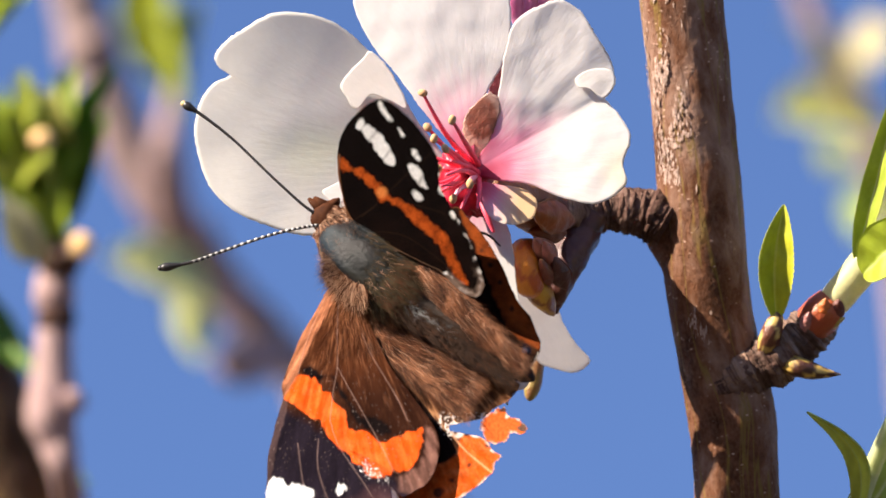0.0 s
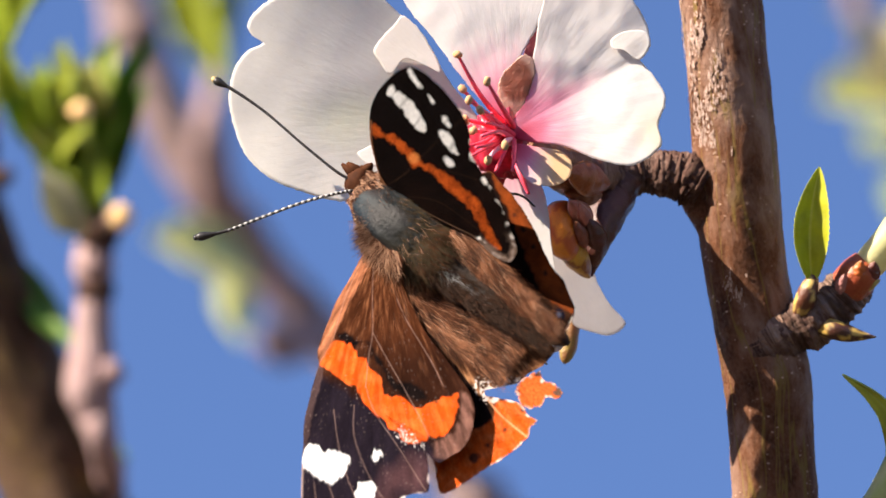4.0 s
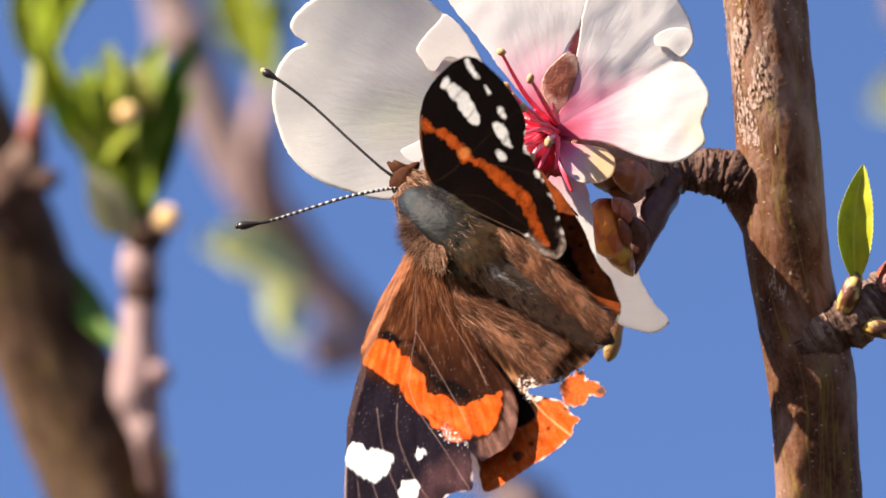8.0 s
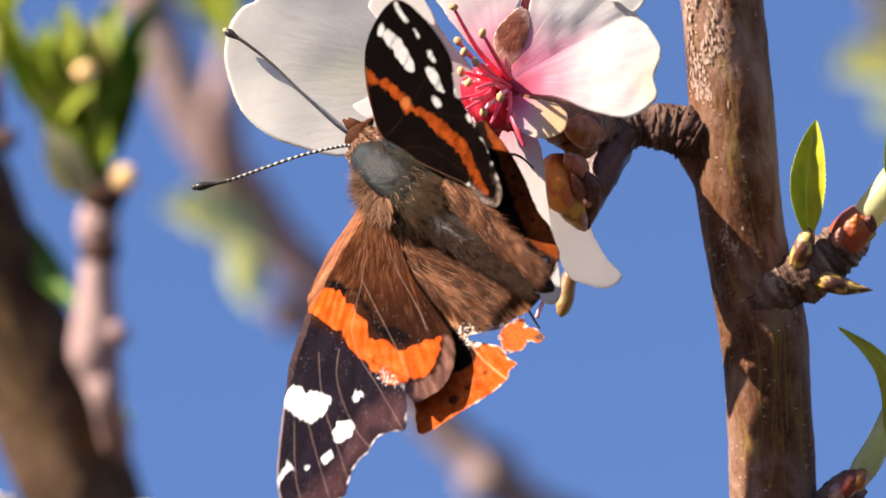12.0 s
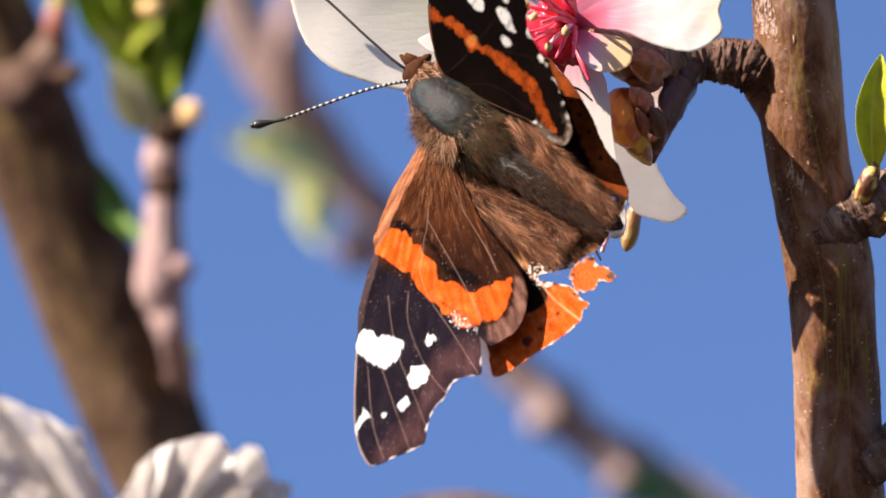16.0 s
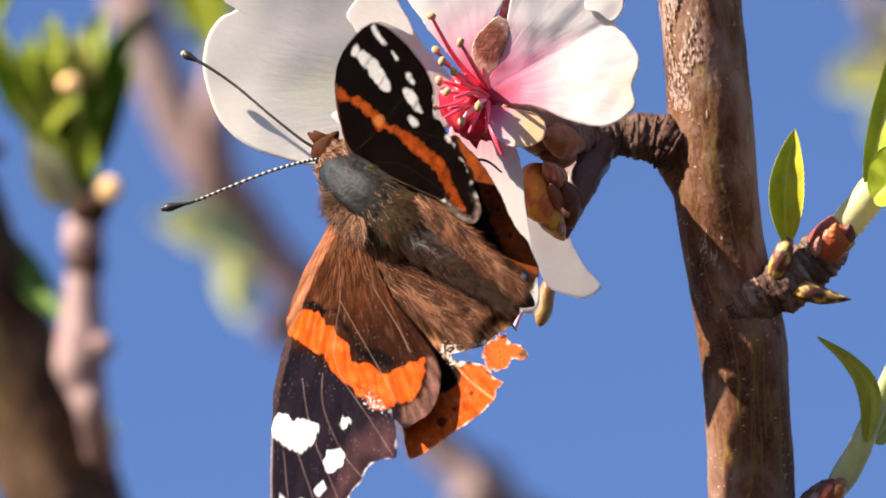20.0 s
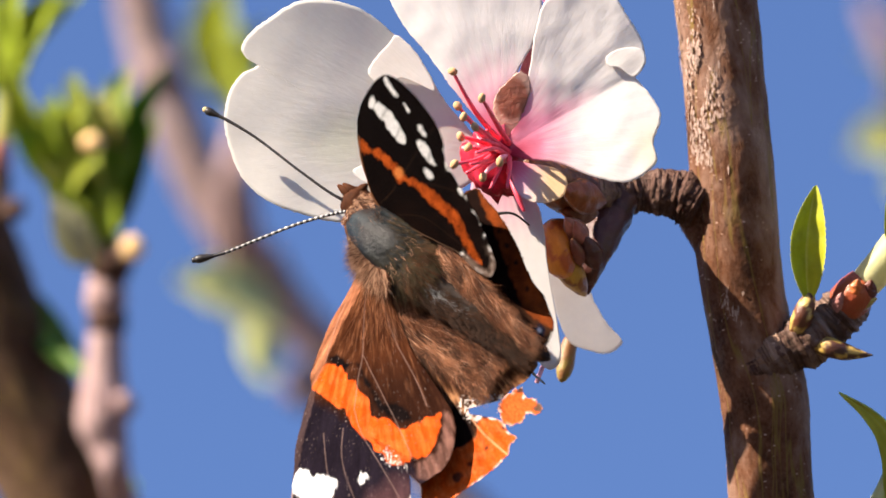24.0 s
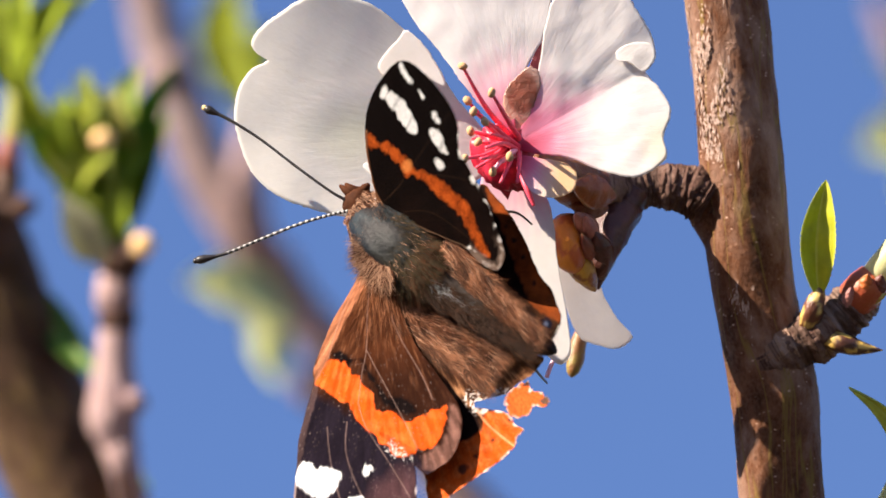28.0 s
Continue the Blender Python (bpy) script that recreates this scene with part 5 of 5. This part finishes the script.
right_hind = part("right_hindwing", sheet("right_hindwing", RIGHT_HIND, (830, 510), 300, 60, plane(680, 450, BODY - 0.6, 0.0, -0.6, 0.0, 0.02), right_hind_paint, 0.10, 2.0, 0.85), WING, butterfly, "right hindwing with a rusty orange margin", RIGHT_AT)

# body
def thorax_paint(s, r):
    """Blue-grey scales above, dark olive-brown behind and on the flanks."""
    x, y = math.cos(r * 6.28), math.sin(r * 6.28)
    k = noise.noise((s * 3.2, x * 1.4, y * 1.4)) + 0.5 * noise.noise((s * 9, x * 4, y * 4))
    c = np.array((0.0095, 0.0145, 0.0175)) * (0.80 + 1.4 * k)
    c = c + (np.array((0.015, 0.012, 0.007)) - c) * min(1, max(0, (s - 0.50) * 3.2 + 0.8 * k))
    return np.clip(c + (np.array((0.010, 0.008, 0.008)) - c) * min(1, max(0, (0.5 * noise.noise((s * 5 + 3, x * 2, y * 2)) + 0.05) * 5)), 0.003, 1)


part("thorax", tube("thorax", [B(582, 404, BODY - 1, 14), B(592, 416, BODY - 1.4, 32), B(608, 432, BODY - 1.7, 44), B(632, 454, BODY - 1.8, 54), B(660, 478, BODY - 1.7, 59), B(688, 502, BODY - 1.2, 56), B(712, 522, BODY - 0.8, 42)], 70, 48, 0.07, 900, True, thorax_paint), SHIELD, butterfly, "glossy blue-grey thorax")
part("abdomen", tube("abdomen", [B(690, 500, BODY - 0.8, 36), B(730, 532, BODY - 0.4, 42), B(780, 566, BODY - 0.3, 40), B(830, 600, BODY - 0.2, 36), B(880, 634, BODY, 28), B(925, 660, BODY, 18), B(945, 672, BODY, 5)], 90, 32, 0.06, 900), ABDOMEN, butterfly, "dark furry abdomen")
head = part("head", ball("head", B(578, 384, BODY - 1), (26, 30, 30), (1, 0.7), 24, 16, 0.1), FUR_BROWN, butterfly)
for u, v in ((566, 366), (574, 404)):
    part("eye", ball("eye", B(u, v, BODY - 1.6), (12, 13, 12), (1, 0.5), 18, 12), EYE_BROWN, head)
for a, b in (((572, 372), (546, 352)), ((580, 366), (556, 350)), ((590, 362), (600, 352))):
    part("palp", tube("palp", [B(*a, BODY - 1.5, 9), B((a[0] + b[0]) / 2, (a[1] + b[1]) / 2 + 1, BODY - 2, 8), B(*b, BODY - 2.2, 3)], 14, 12, 0.2, 900), FUR_BROWN, head)


def antenna(points, white):
    tag = "antenna"
    line = curve_points(points, 60)
    shaft = part(tag, tube(tag, [tuple(p) for p in line], 90, 10), HORN, butterfly, "banded white and black antenna" if white else "black antenna with a pale tip")
    end = line[-1]
    back = line[-5]
    part("club", tube("club", [(*line[-9][:3], 3.4), (*line[-6][:3], 6.5), (*back[:3], 7.5), (*line[-3][:3], 7.2), (*end[:3], 4)], 24, 12), HORN, shaft)
    part("tip", ball("tip", tuple(end[:3]), (5, 5.5, 5.5), (1, 0.2), 12, 8), HORN if white else HORN_TIP, shaft)
    if white:
        for k in range(4, 48, 2):
            a, b = line[k], line[k + 1]
            part("white_band", tube("white_band", [(*a[:3], 2.9), (*((a[:3] + b[:3]) / 2), 3.1), (*b[:3], 2.9)], 4, 8), HORN_WHITE, shaft)
    return shaft


upper_antenna = antenna([B(564, 382, BODY - 2, 3.2), B(535, 362, BODY - 3, 2.6), B(480, 312, BODY - 4.5, 2.4), B(415, 250, BODY - 6, 2.5), B(362, 208, BODY - 7.5, 3.0), B(324, 184, BODY - 8.5, 3.4)], False)
antenna([B(570, 398, BODY - 2, 3.0), B(530, 404, BODY - 3, 2.6), B(470, 419, BODY - 4, 2.5), B(400, 443, BODY - 5, 2.6), B(340, 464, BODY - 6, 3.0), B(284, 475, BODY - 7, 3.4)], True)
for pts in ([B(690, 500, BODY, 5), B(780, 430, BODY + 4, 4), (850, 412, -15, 2.5), (886, 436, -14.5, 1.6)], [B(860, 640, BODY + 1, 5), (885, 690, -18, 3), (898, 716, -13, 2)]):
    part("leg", tube("leg", pts, 20, 8), HORN, butterfly)


def fur(name, count, place, length, width, material, seed):
    """Fine hairs: place(rng) gives root (u, v, d) and lie (du, dv, dd)."""
    r = random.Random(seed)
    verts, faces = [], []
    for _ in range(count):
        (u, v, d), (a, b, c) = place(r)
        d = B(u, v, d)[2]
        c += LEAN * (a * AX[0] + b * AX[1])
        turn = 0.42 * noise.noise((u * 0.035, v * 0.035, seed * 3.3)) + r.gauss(0, 0.14)
        a, b = a * math.cos(turn) - b * math.sin(turn), a * math.sin(turn) + b * math.cos(turn)
        c += -0.35 * max(0.0, noise.noise((u * 0.05, v * 0.05, 40.0)))
        n = math.hypot(a, b) + 1e-6
        l = length * r.uniform(0.45, 1.45)
        w = width * r.uniform(0.7, 1.2)
        px, py = -b / n * w, a / n * w
        du, dv, dd = a * l, b * l, c * l * 0.05
        k = len(verts)
        sag = r.uniform(-0.12, 0.12) * l
        mu, mv = u + du * 0.55 + px * sag / w * 0.5, v + dv * 0.55 + py * sag / w * 0.5
        verts += [P(u - px, v - py, d), P(u + px, v + py, d), P(mu + px * 0.8, mv + py * 0.8, d + dd * 0.6), P(mu - px * 0.8, mv - py * 0.8, d + dd * 0.6), P(u + du, v + dv, d + dd)]
        faces += [(k, k + 1, k + 2, k + 3), (k + 3, k + 2, k + 4)]
    return tagged(part(name, mesh(name, verts, faces), material, butterfly), kind="stuff")


def on_thorax(r):
    s, a = r.uniform(0.35, 1), r.uniform(-1.5, 1.5)
    u, v = 577 + 132 * s, 402 + 114 * s
    rad = 62 * math.sin(math.pi * (0.12 + 0.80 * s)) ** 0.6
    x = math.sin(a) * rad
    return (u + UP[0] * x, v + UP[1] * x, BODY - 1.6 - math.cos(a) * rad * 0.05), (0.75 + 0.3 * r.uniform(-1, 1) + UP[0] * math.sin(a) * 0.4, 0.55 + 0.3 * r.uniform(-1, 1) + UP[1] * math.sin(a) * 0.4, -0.12)


def on_back(r):
    s, a = r.uniform(0.02, 0.6), r.uniform(-1.3, 1.4)
    u, v = 577 + 132 * s, 402 + 114 * s
    rad = 63 * math.sin(math.pi * (0.12 + 0.80 * s)) ** 0.6
    x = math.sin(a) * rad
    return (u + UP[0] * x, v + UP[1] * x, BODY - 1.6 - math.cos(a) * rad * 0.05), (0.8 + r.uniform(-0.35, 0.35), 0.55 + r.uniform(-0.4, 0.4), -0.08)


def on_flank(r):
    """The pale fringe round the sunlit flank."""
    turn, out = radians(r.uniform(95, 250)), r.uniform(38, 68)
    x, y = math.cos(turn), math.sin(turn)
    u, v = 648 + x * out * 1.08, 466 + y * out
    return (u, v, BODY - 1.7 - math.sqrt(max(0.0, 1 - (out / 68) ** 2)) * 3.2), (x * 0.62 + 0.12 + r.uniform(-0.3, 0.3), y * 0.62 + 0.16 + r.uniform(-0.3, 0.3), -0.25)


def on_fore_root(r):
    """Hairs that fan out over the base of the left forewing."""
    turn, out = radians(r.uniform(55, 108)), 24 + 130 * r.random() ** 1.5
    x, y = math.cos(turn), math.sin(turn)
    u, v = 612 + x * out, 478 + y * out
    p = (u - 650) * UP[0] + (v - 505) * UP[1]
    return (u, v, BODY - 0.12 + 0.38 * p * 0.05 + 0.6 * math.sin(p * 0.012)), (x + r.uniform(-0.1, 0.1), y + r.uniform(-0.1, 0.1), -0.03 - 0.38 * (x * UP[0] + y * UP[1]) * -1)


def on_nape(r):
    s, a = r.uniform(-0.05, 0.16), r.uniform(-1.5, 1.5)
    u, v = 577 + 132 * s, 396 + 114 * s
    x = math.sin(a) * (34 + 120 * max(0, s))
    return (u + UP[0] * x, v + UP[1] * x, BODY - 1.9 - math.cos(a) * 1.6), (0.45 + r.uniform(-0.35, 0.35), 0.25 + r.uniform(-0.5, 0.4), -0.25)


def on_rump(r):
    """The shaggy rear of the thorax, spilling over the abdomen and the wing roots."""
    s, a = r.uniform(0.72, 1.05), r.uniform(-1.5, 1.5)
    u, v = 577 + 132 * s, 402 + 114 * s
    rad = 60 * math.sin(math.pi * (0.12 + 0.72 * s)) ** 0.6
    x = math.sin(a) * rad
    return (u + UP[0] * x, v + UP[1] * x, BODY - 1.4 - math.cos(a) * rad * 0.05), (0.8 + UP[0] * math.sin(a) * 0.4 + r.uniform(-0.3, 0.3), 0.58 + UP[1] * math.sin(a) * 0.4 + r.uniform(-0.3, 0.3), -0.12)


def on_wing_root(r):
    """Long hairs that fan over the left hindwing, beside the abdomen."""
    s, p = r.uniform(0, 1), r.uniform(0, 1)
    u, v = 668 + 190 * s - 10 * p - 40 * s * p, 572 + 86 * s + 46 * p + 26 * s * p
    dd = BODY - 0.1 - (20 + 70 * p) * 0.36 * 0.05
    k = 1.15 - 0.55 * s
    return (u, v, dd), ((0.80 - 0.35 * p * (1 - s) + r.uniform(-0.12, 0.12)) * k, (0.52 + 0.32 * p + r.uniform(-0.14, 0.14)) * k, -0.05)


def on_right_root(r):
    s, p = r.uniform(0, 1), r.uniform(0, 1)
    u, v = 712 + 188 * s + UP[0] * (6 + p * (58 - 30 * s)), 505 + 148 * s + UP[1] * (6 + p * (58 - 30 * s))
    return (u, v, BODY - 2.0 - p * 2.0), (0.82 + r.uniform(-0.12, 0.12), 0.60 + r.uniform(-0.16, 0.16), -0.06)


def on_abdomen(r):
    s, a = r.uniform(0, 1), r.uniform(-1.3, 1.3)
    u, v = 700 + 205 * s, 530 + 138 * s
    rad = 32 * (1 - 0.5 * s)
    x = math.sin(a) * rad
    return (u + UP[0] * x, v + UP[1] * x, BODY - 1.3 - math.cos(a) * rad * 0.05), (0.8 + r.uniform(-0.3, 0.3), 0.55 + r.uniform(-0.4, 0.4), -0.15)


def on_saddle(r):
    """Silvery tufts on the front of the abdomen."""
    (u, v, d), lie = on_abdomen(r)
    k = 0.45
    return (700 + (u - 700) * k + 8, 530 + (v - 530) * k + 2, d - 0.3), lie


fur("thorax_fur", 1000, on_thorax, 16, 0.34, FUR_BLUE, 1)
fur("thorax_fur", 2200, on_thorax, 19, 0.34, FUR_OLIVE, 14)
fur("thorax_fur", 160, on_thorax, 20, 0.26, FUR_TAN, 19)
fur("flank_fur", 2200, on_flank, 30, 0.32, FUR_TAN, 15)
fur("flank_fur", 2200, on_flank, 28, 0.36, FUR_BROWN, 5)
fur("wing_hair", 350, on_fore_root, 22, 0.26, FUR_BROWN, 22)
fur("wing_hair", 420, on_fore_root, 22, 0.24, FUR_GOLD, 23)
fur("wing_hair", 160, on_fore_root, 20, 0.26, FUR_DARK, 24)
fur("thorax_fur", 1300, on_back, 11, 0.30, FUR_BLUE, 25)
fur("thorax_fur", 900, on_back, 12, 0.30, FUR_DARK, 26)
fur("nape_fur", 900, on_nape, 18, 0.40, FUR_BROWN, 16)
fur("nape_fur", 700, on_nape, 17, 0.36, FUR_TAN, 17)
fur("rump_fur", 1700, on_rump, 24, 0.34, FUR_OLIVE, 6)
fur("rump_fur", 400, on_rump, 30, 0.32, FUR_BROWN, 18)
fur("abdomen_fur", 2200, on_abdomen, 22, 0.42, FUR_DARK, 2)
fur("abdomen_fur", 380, on_saddle, 14, 0.32, FUR_SILVER, 7)
fur("abdomen_fur", 120, on_abdomen, 26, 0.36, FUR_BROWN, 12)
fur("wing_hair", 4200, on_wing_root, 42, 0.30, FUR_BROWN, 3)
fur("wing_hair", 2000, on_wing_root, 44, 0.28, FUR_GOLD, 8)
fur("wing_hair", 3000, on_wing_root, 38, 0.34, FUR_DARK, 9)
# sparse tan hairs whose pale colour imitates sunlit glints
fur("wing_hair", 620, on_wing_root, 30, 0.24, FUR_TAN, 20)
fur("wing_hair", 3800, on_right_root, 34, 0.32, FUR_BROWN, 4)
fur("wing_hair", 2400, on_right_root, 34, 0.28, FUR_GOLD, 10)
fur("wing_hair", 2400, on_right_root, 30, 0.36, FUR_DARK, 11)
# tan again for painted glints on this side
fur("wing_hair", 700, on_right_root, 28, 0.24, FUR_TAN, 21)


# ---- how the butterfly stirs ----
def motions():
    rest = REST[butterfly]
    square = Matrix((RIGHT, -ABOVE, AHEAD)).transposed()

    def stir(right, down, pitch, yaw, roll):
        """Millimetres that it shifts and degrees that it leans, about its feet."""
        a = Vector((radians(pitch), radians(yaw), radians(roll)))
        turn = square @ Matrix.Rotation(a.length, 3, a if a.length else Vector((0, 0, 1))) @ square.transposed()
        return Matrix.Translation(rest.translation + (RIGHT * right - ABOVE * down) * 0.001) @ turn.to_4x4()

    def beat(at_, degrees):
        """A wing turned about its hinge."""
        return rest.inverted() @ at_ @ Matrix.Rotation(radians(degrees), 4, "X")

    walk(butterfly, [
        (0.0, stir(-0.00, -0.00, 0.0, -0.0, -0.0)),
        (0.5, stir(-0.00, 0.23, -1.2, -1.2, 0.1)),
        (1.0, stir(0.11, -0.01, 0.1, 1.1, -0.3)),
        (1.5, stir(0.04, 0.04, 0.8, 1.9, -0.6)),
        (2.0, stir(0.03, 0.10, 1.3, 2.3, -1.0)),
        (2.5, stir(-0.01, 0.14, 1.1, 2.3, -0.9)),
        (3.0, stir(-0.07, 0.19, 1.7, 2.7, -1.4)),
        (3.5, stir(-0.03, 0.24, 2.0, 2.3, -1.7)),
        (5.5, stir(-0.14, 0.30, 1.0, -1.8, -0.2)),
        (6.0, stir(-0.29, 0.42, -0.3, -1.6, -0.0)),
        (6.5, stir(-0.15, 0.20, -0.6, -0.7, 1.0)),
        (7.0, stir(-0.03, 0.26, -1.9, -0.4, 1.7)),
        (7.5, stir(-0.01, 0.43, -2.4, -1.2, 1.6)),
        (8.0, stir(-0.00, 0.43, -2.7, -2.5, 1.9)),
        (8.5, stir(-0.21, 0.54, -4.4, -5.3, 2.0)),
        (9.0, stir(-0.03, 0.28, -3.1, -2.1, 2.2)),
        (9.5, stir(-0.14, 0.61, -4.0, -2.8, 2.3)),
        (10.0, stir(-0.63, 0.77, -4.6, -4.2, 2.3)),
        (10.5, stir(-0.36, 0.13, -4.6, 1.2, 2.7)),
        (11.0, stir(-0.24, 0.34, -5.7, 2.8, 1.4)),
        (11.5, stir(-0.23, 0.20, -3.3, 4.6, 0.3)),
        (12.0, stir(-0.18, 0.30, -4.2, 4.3, 0.7)),
        (12.5, stir(-0.14, 0.33, -1.9, 5.6, -0.8)),
        (13.0, stir(-0.13, 0.28, -1.2, 4.9, -1.1)),
        (13.5, stir(-0.30, 0.38, -0.7, 5.4, -1.6)),
        (15.5, stir(-0.27, 0.42, -1.1, 4.2, -1.2)),
        (16.0, stir(-0.42, 0.47, -1.9, 1.3, -0.4)),
        (16.5, stir(-0.26, 0.48, -2.7, 2.0, 0.1)),
        (17.0, stir(-0.50, 0.55, -1.3, 2.0, -0.7)),
        (17.5, stir(-0.55, 0.66, -0.8, 1.5, -1.0)),
        (18.0, stir(-0.22, 0.36, -1.0, 5.5, -0.9)),
        (18.5, stir(-0.23, 0.41, 0.3, 4.8, -1.3)),
        (19.0, stir(-0.30, 0.40, 0.1, 4.3, -1.1)),
        (19.5, stir(-0.26, 0.46, 0.4, 5.1, -1.5)),
        (20.0, stir(-0.66, 0.65, 0.7, 2.2, -2.4)),
        (20.5, stir(-0.51, 0.55, 1.2, 4.4, -2.6)),
        (22.5, stir(-0.51, 0.48, 1.8, 7.3, -2.5)),
        (23.0, stir(-0.57, 0.39, 1.1, 5.4, -1.9)),
        (23.5, stir(-0.38, 0.52, 0.3, 6.5, -2.1)),
        (24.0, stir(-0.43, 0.43, 0.9, 6.8, -2.1)),
        (24.5, stir(-0.90, 0.60, 1.7, 5.9, -2.9)),
        (25.0, stir(-1.08, 0.54, 1.2, 7.2, -2.3)),
        (25.5, stir(-0.73, 0.50, 1.8, 7.3, -2.8)),
        (26.0, stir(-0.11, 0.42, 1.3, 10.6, -2.3)),
        (26.5, stir(-0.55, 0.27, 0.1, 10.7, -1.9)),
        (27.0, stir(-0.79, 0.58, -0.4, 6.4, -2.0)),
        (27.5, stir(-0.66, 0.37, -1.9, 6.5, -1.1)),
        (28.0, stir(-0.96, 0.68, -1.1, 5.2, -2.3))
    ])
    left = [
        (0.0, 0.0), (0.5, -0.6), (1.0, 0.1), (1.5, -0.4), (2.0, -0.5), (2.5, -1.2), (3.0, -1.8), (3.5, -2.2), (5.5, 0.8), (6.0, 1.6), (6.5, 4.0), (7.0, 4.2), (7.5, 4.0), (8.0, 4.8),
        (8.5, 4.4), (9.0, 6.3), (9.5, 4.2), (10.0, 2.8), (10.5, 3.3), (11.0, 1.6), (11.5, 2.2), (12.0, -0.4), (12.5, 0.7), (13.0, 0.7), (13.5, 1.2), (15.5, 1.0), (16.0, 0.7),
        (16.5, 0.5), (17.0, 0.7), (17.5, 0.6), (18.0, 1.1), (18.5, 0.9), (19.0, 0.5), (19.5, 0.6), (20.0, 0.2), (20.5, -0.3), (22.5, 1.7), (23.0, 2.2), (23.5, 1.2), (24.0, 1.9),
        (24.5, 2.0), (25.0, 3.3), (25.5, 2.3), (26.0, 2.8), (26.5, 3.1), (27.0, 1.6), (27.5, 1.6), (28.0, 0.4)]
    right = [
        (0.0, -0.0), (0.5, -1.1), (1.0, -0.5), (1.5, -0.8), (2.0, -1.1), (2.5, -1.4), (3.0, -1.2), (3.5, -1.6), (5.5, -0.9), (6.0, -0.0), (6.5, 1.0), (7.0, 1.8), (7.5, 1.5),
        (8.0, 1.8), (8.5, 0.5), (9.0, 2.9), (9.5, 2.8), (10.0, 2.8), (10.5, 1.7), (11.0, -0.4), (11.5, 0.1), (12.0, -0.2), (12.5, 0.1), (13.0, -0.5), (13.5, -0.6), (15.5, -1.1),
        (16.0, -1.5), (16.5, -2.0), (17.0, -1.7), (17.5, -1.5), (18.0, -2.2), (18.5, -2.2), (19.0, -2.6), (19.5, -2.6), (20.0, -3.3), (20.5, -3.8), (22.5, -3.9), (23.0, -4.0),
        (23.5, -5.0), (24.0, -4.0), (24.5, -4.5), (25.0, -5.3), (25.5, -4.6), (26.0, -4.1), (26.5, -4.6), (27.0, -4.9), (27.5, -5.8), (28.0, -6.0)]
    for wing in (left_fore, left_hind):
        walk(wing, [(t, beat(LEFT_AT, degrees)) for t, degrees in left])
    for wing in (right_fore, right_hind):
        walk(wing, [(t, beat(RIGHT_AT, degrees)) for t, degrees in right])
    # the left petal sinks a little about the heart: seconds, degrees
    heart_at = P(838, 300, FRONT)
    droop = [(0.0, 0.0), (1.0, 0.4), (2.0, 0.65), (3.0, 0.9), (6.0, 1.8), (8.0, 1.75), (10.0, 1.8), (12.0, 2.1), (13.5, 2.2), (16.0, 2.0), (18.0, 2.0), (20.0, 2.3), (23.0, 2.3), (26.0, 2.6), (28.0, 2.4)]

    def sink(ob, degrees):
        turn = Matrix.Rotation(radians(-degrees), 3, AHEAD).to_4x4()
        return REST[blossom].inverted() @ Matrix.Translation(heart_at) @ turn @ Matrix.Translation(-heart_at) @ REST[ob]

    for petal in (left_petal, left_fold):
        walk(petal, [(t, sink(petal, degrees)) for t, degrees in droop])
    # the upper antenna swings about its root: degrees across the view, degrees in depth
    swing = [
        (0.0, 0.1, -0.4), (0.5, -0.2, -2.3), (1.0, -1.1, -2.8), (1.5, -1.8, -3.1), (2.0, -1.7, -2.6), (2.5, -1.6, -3.0), (3.0, -1.8, -2.7), (3.5, -1.7, -4.1), (5.5, -4.3, -5.3),
        (6.0, -2.6, -5.7), (6.5, -1.8, -3.1), (7.0, -2.7, -2.8), (7.5, -2.0, -3.0), (8.0, -1.6, -3.9), (8.5, -0.3, -4.4), (9.0, -0.3, -4.4), (9.5, -0.3, -4.4), (10.0, -0.3, -4.4),
        (10.5, -0.3, -4.4), (11.0, -0.3, -4.4), (11.5, -0.3, -4.4), (12.0, -0.3, -4.4), (12.5, -0.3, -4.4), (13.0, -0.3, -4.4), (13.5, -0.3, -4.4), (15.5, -0.3, -4.4),
        (16.0, -0.3, -4.4), (16.5, -0.3, -4.4), (17.0, -3.0, -4.1), (17.5, -4.0, -1.8), (18.0, -4.1, -1.9), (18.5, -4.9, -4.2), (19.0, -3.9, -5.1), (19.5, -4.6, -4.0),
        (20.0, -2.4, -8.4), (20.5, -4.2, -5.3), (22.5, -5.9, -0.6), (23.0, -5.7, 2.6), (23.5, -5.0, 0.7), (24.0, -5.6, -0.8), (24.5, -5.0, -2.1), (25.0, -5.0, 0.8),
        (25.5, -5.6, 1.5), (26.0, -5.6, 4.3), (26.5, -6.5, 2.9), (27.0, -5.6, 0.5), (27.5, -5.3, 3.7), (28.0, -4.7, 2.5)]
    root, end = (Vector(P(*B(*q))) for q in ((564, 382, BODY - 2), (327, 184, BODY - 8.5)))
    reach = square.transposed() @ (end - root)
    tilt_axis = Vector((-reach.y, reach.x, 0)).normalized()

    def sway(across, deep):
        w = Vector((0, 0, radians(across))) + tilt_axis * radians(deep)
        turn = square @ Matrix.Rotation(w.length, 3, w if w.length else Vector((0, 0, 1))) @ square.transposed()
        return rest.inverted() @ Matrix.Translation(root) @ turn.to_4x4() @ Matrix.Translation(-root) @ rest

    walk(upper_antenna, [(t, sway(across, deep)) for t, across, deep in swing])


motions()
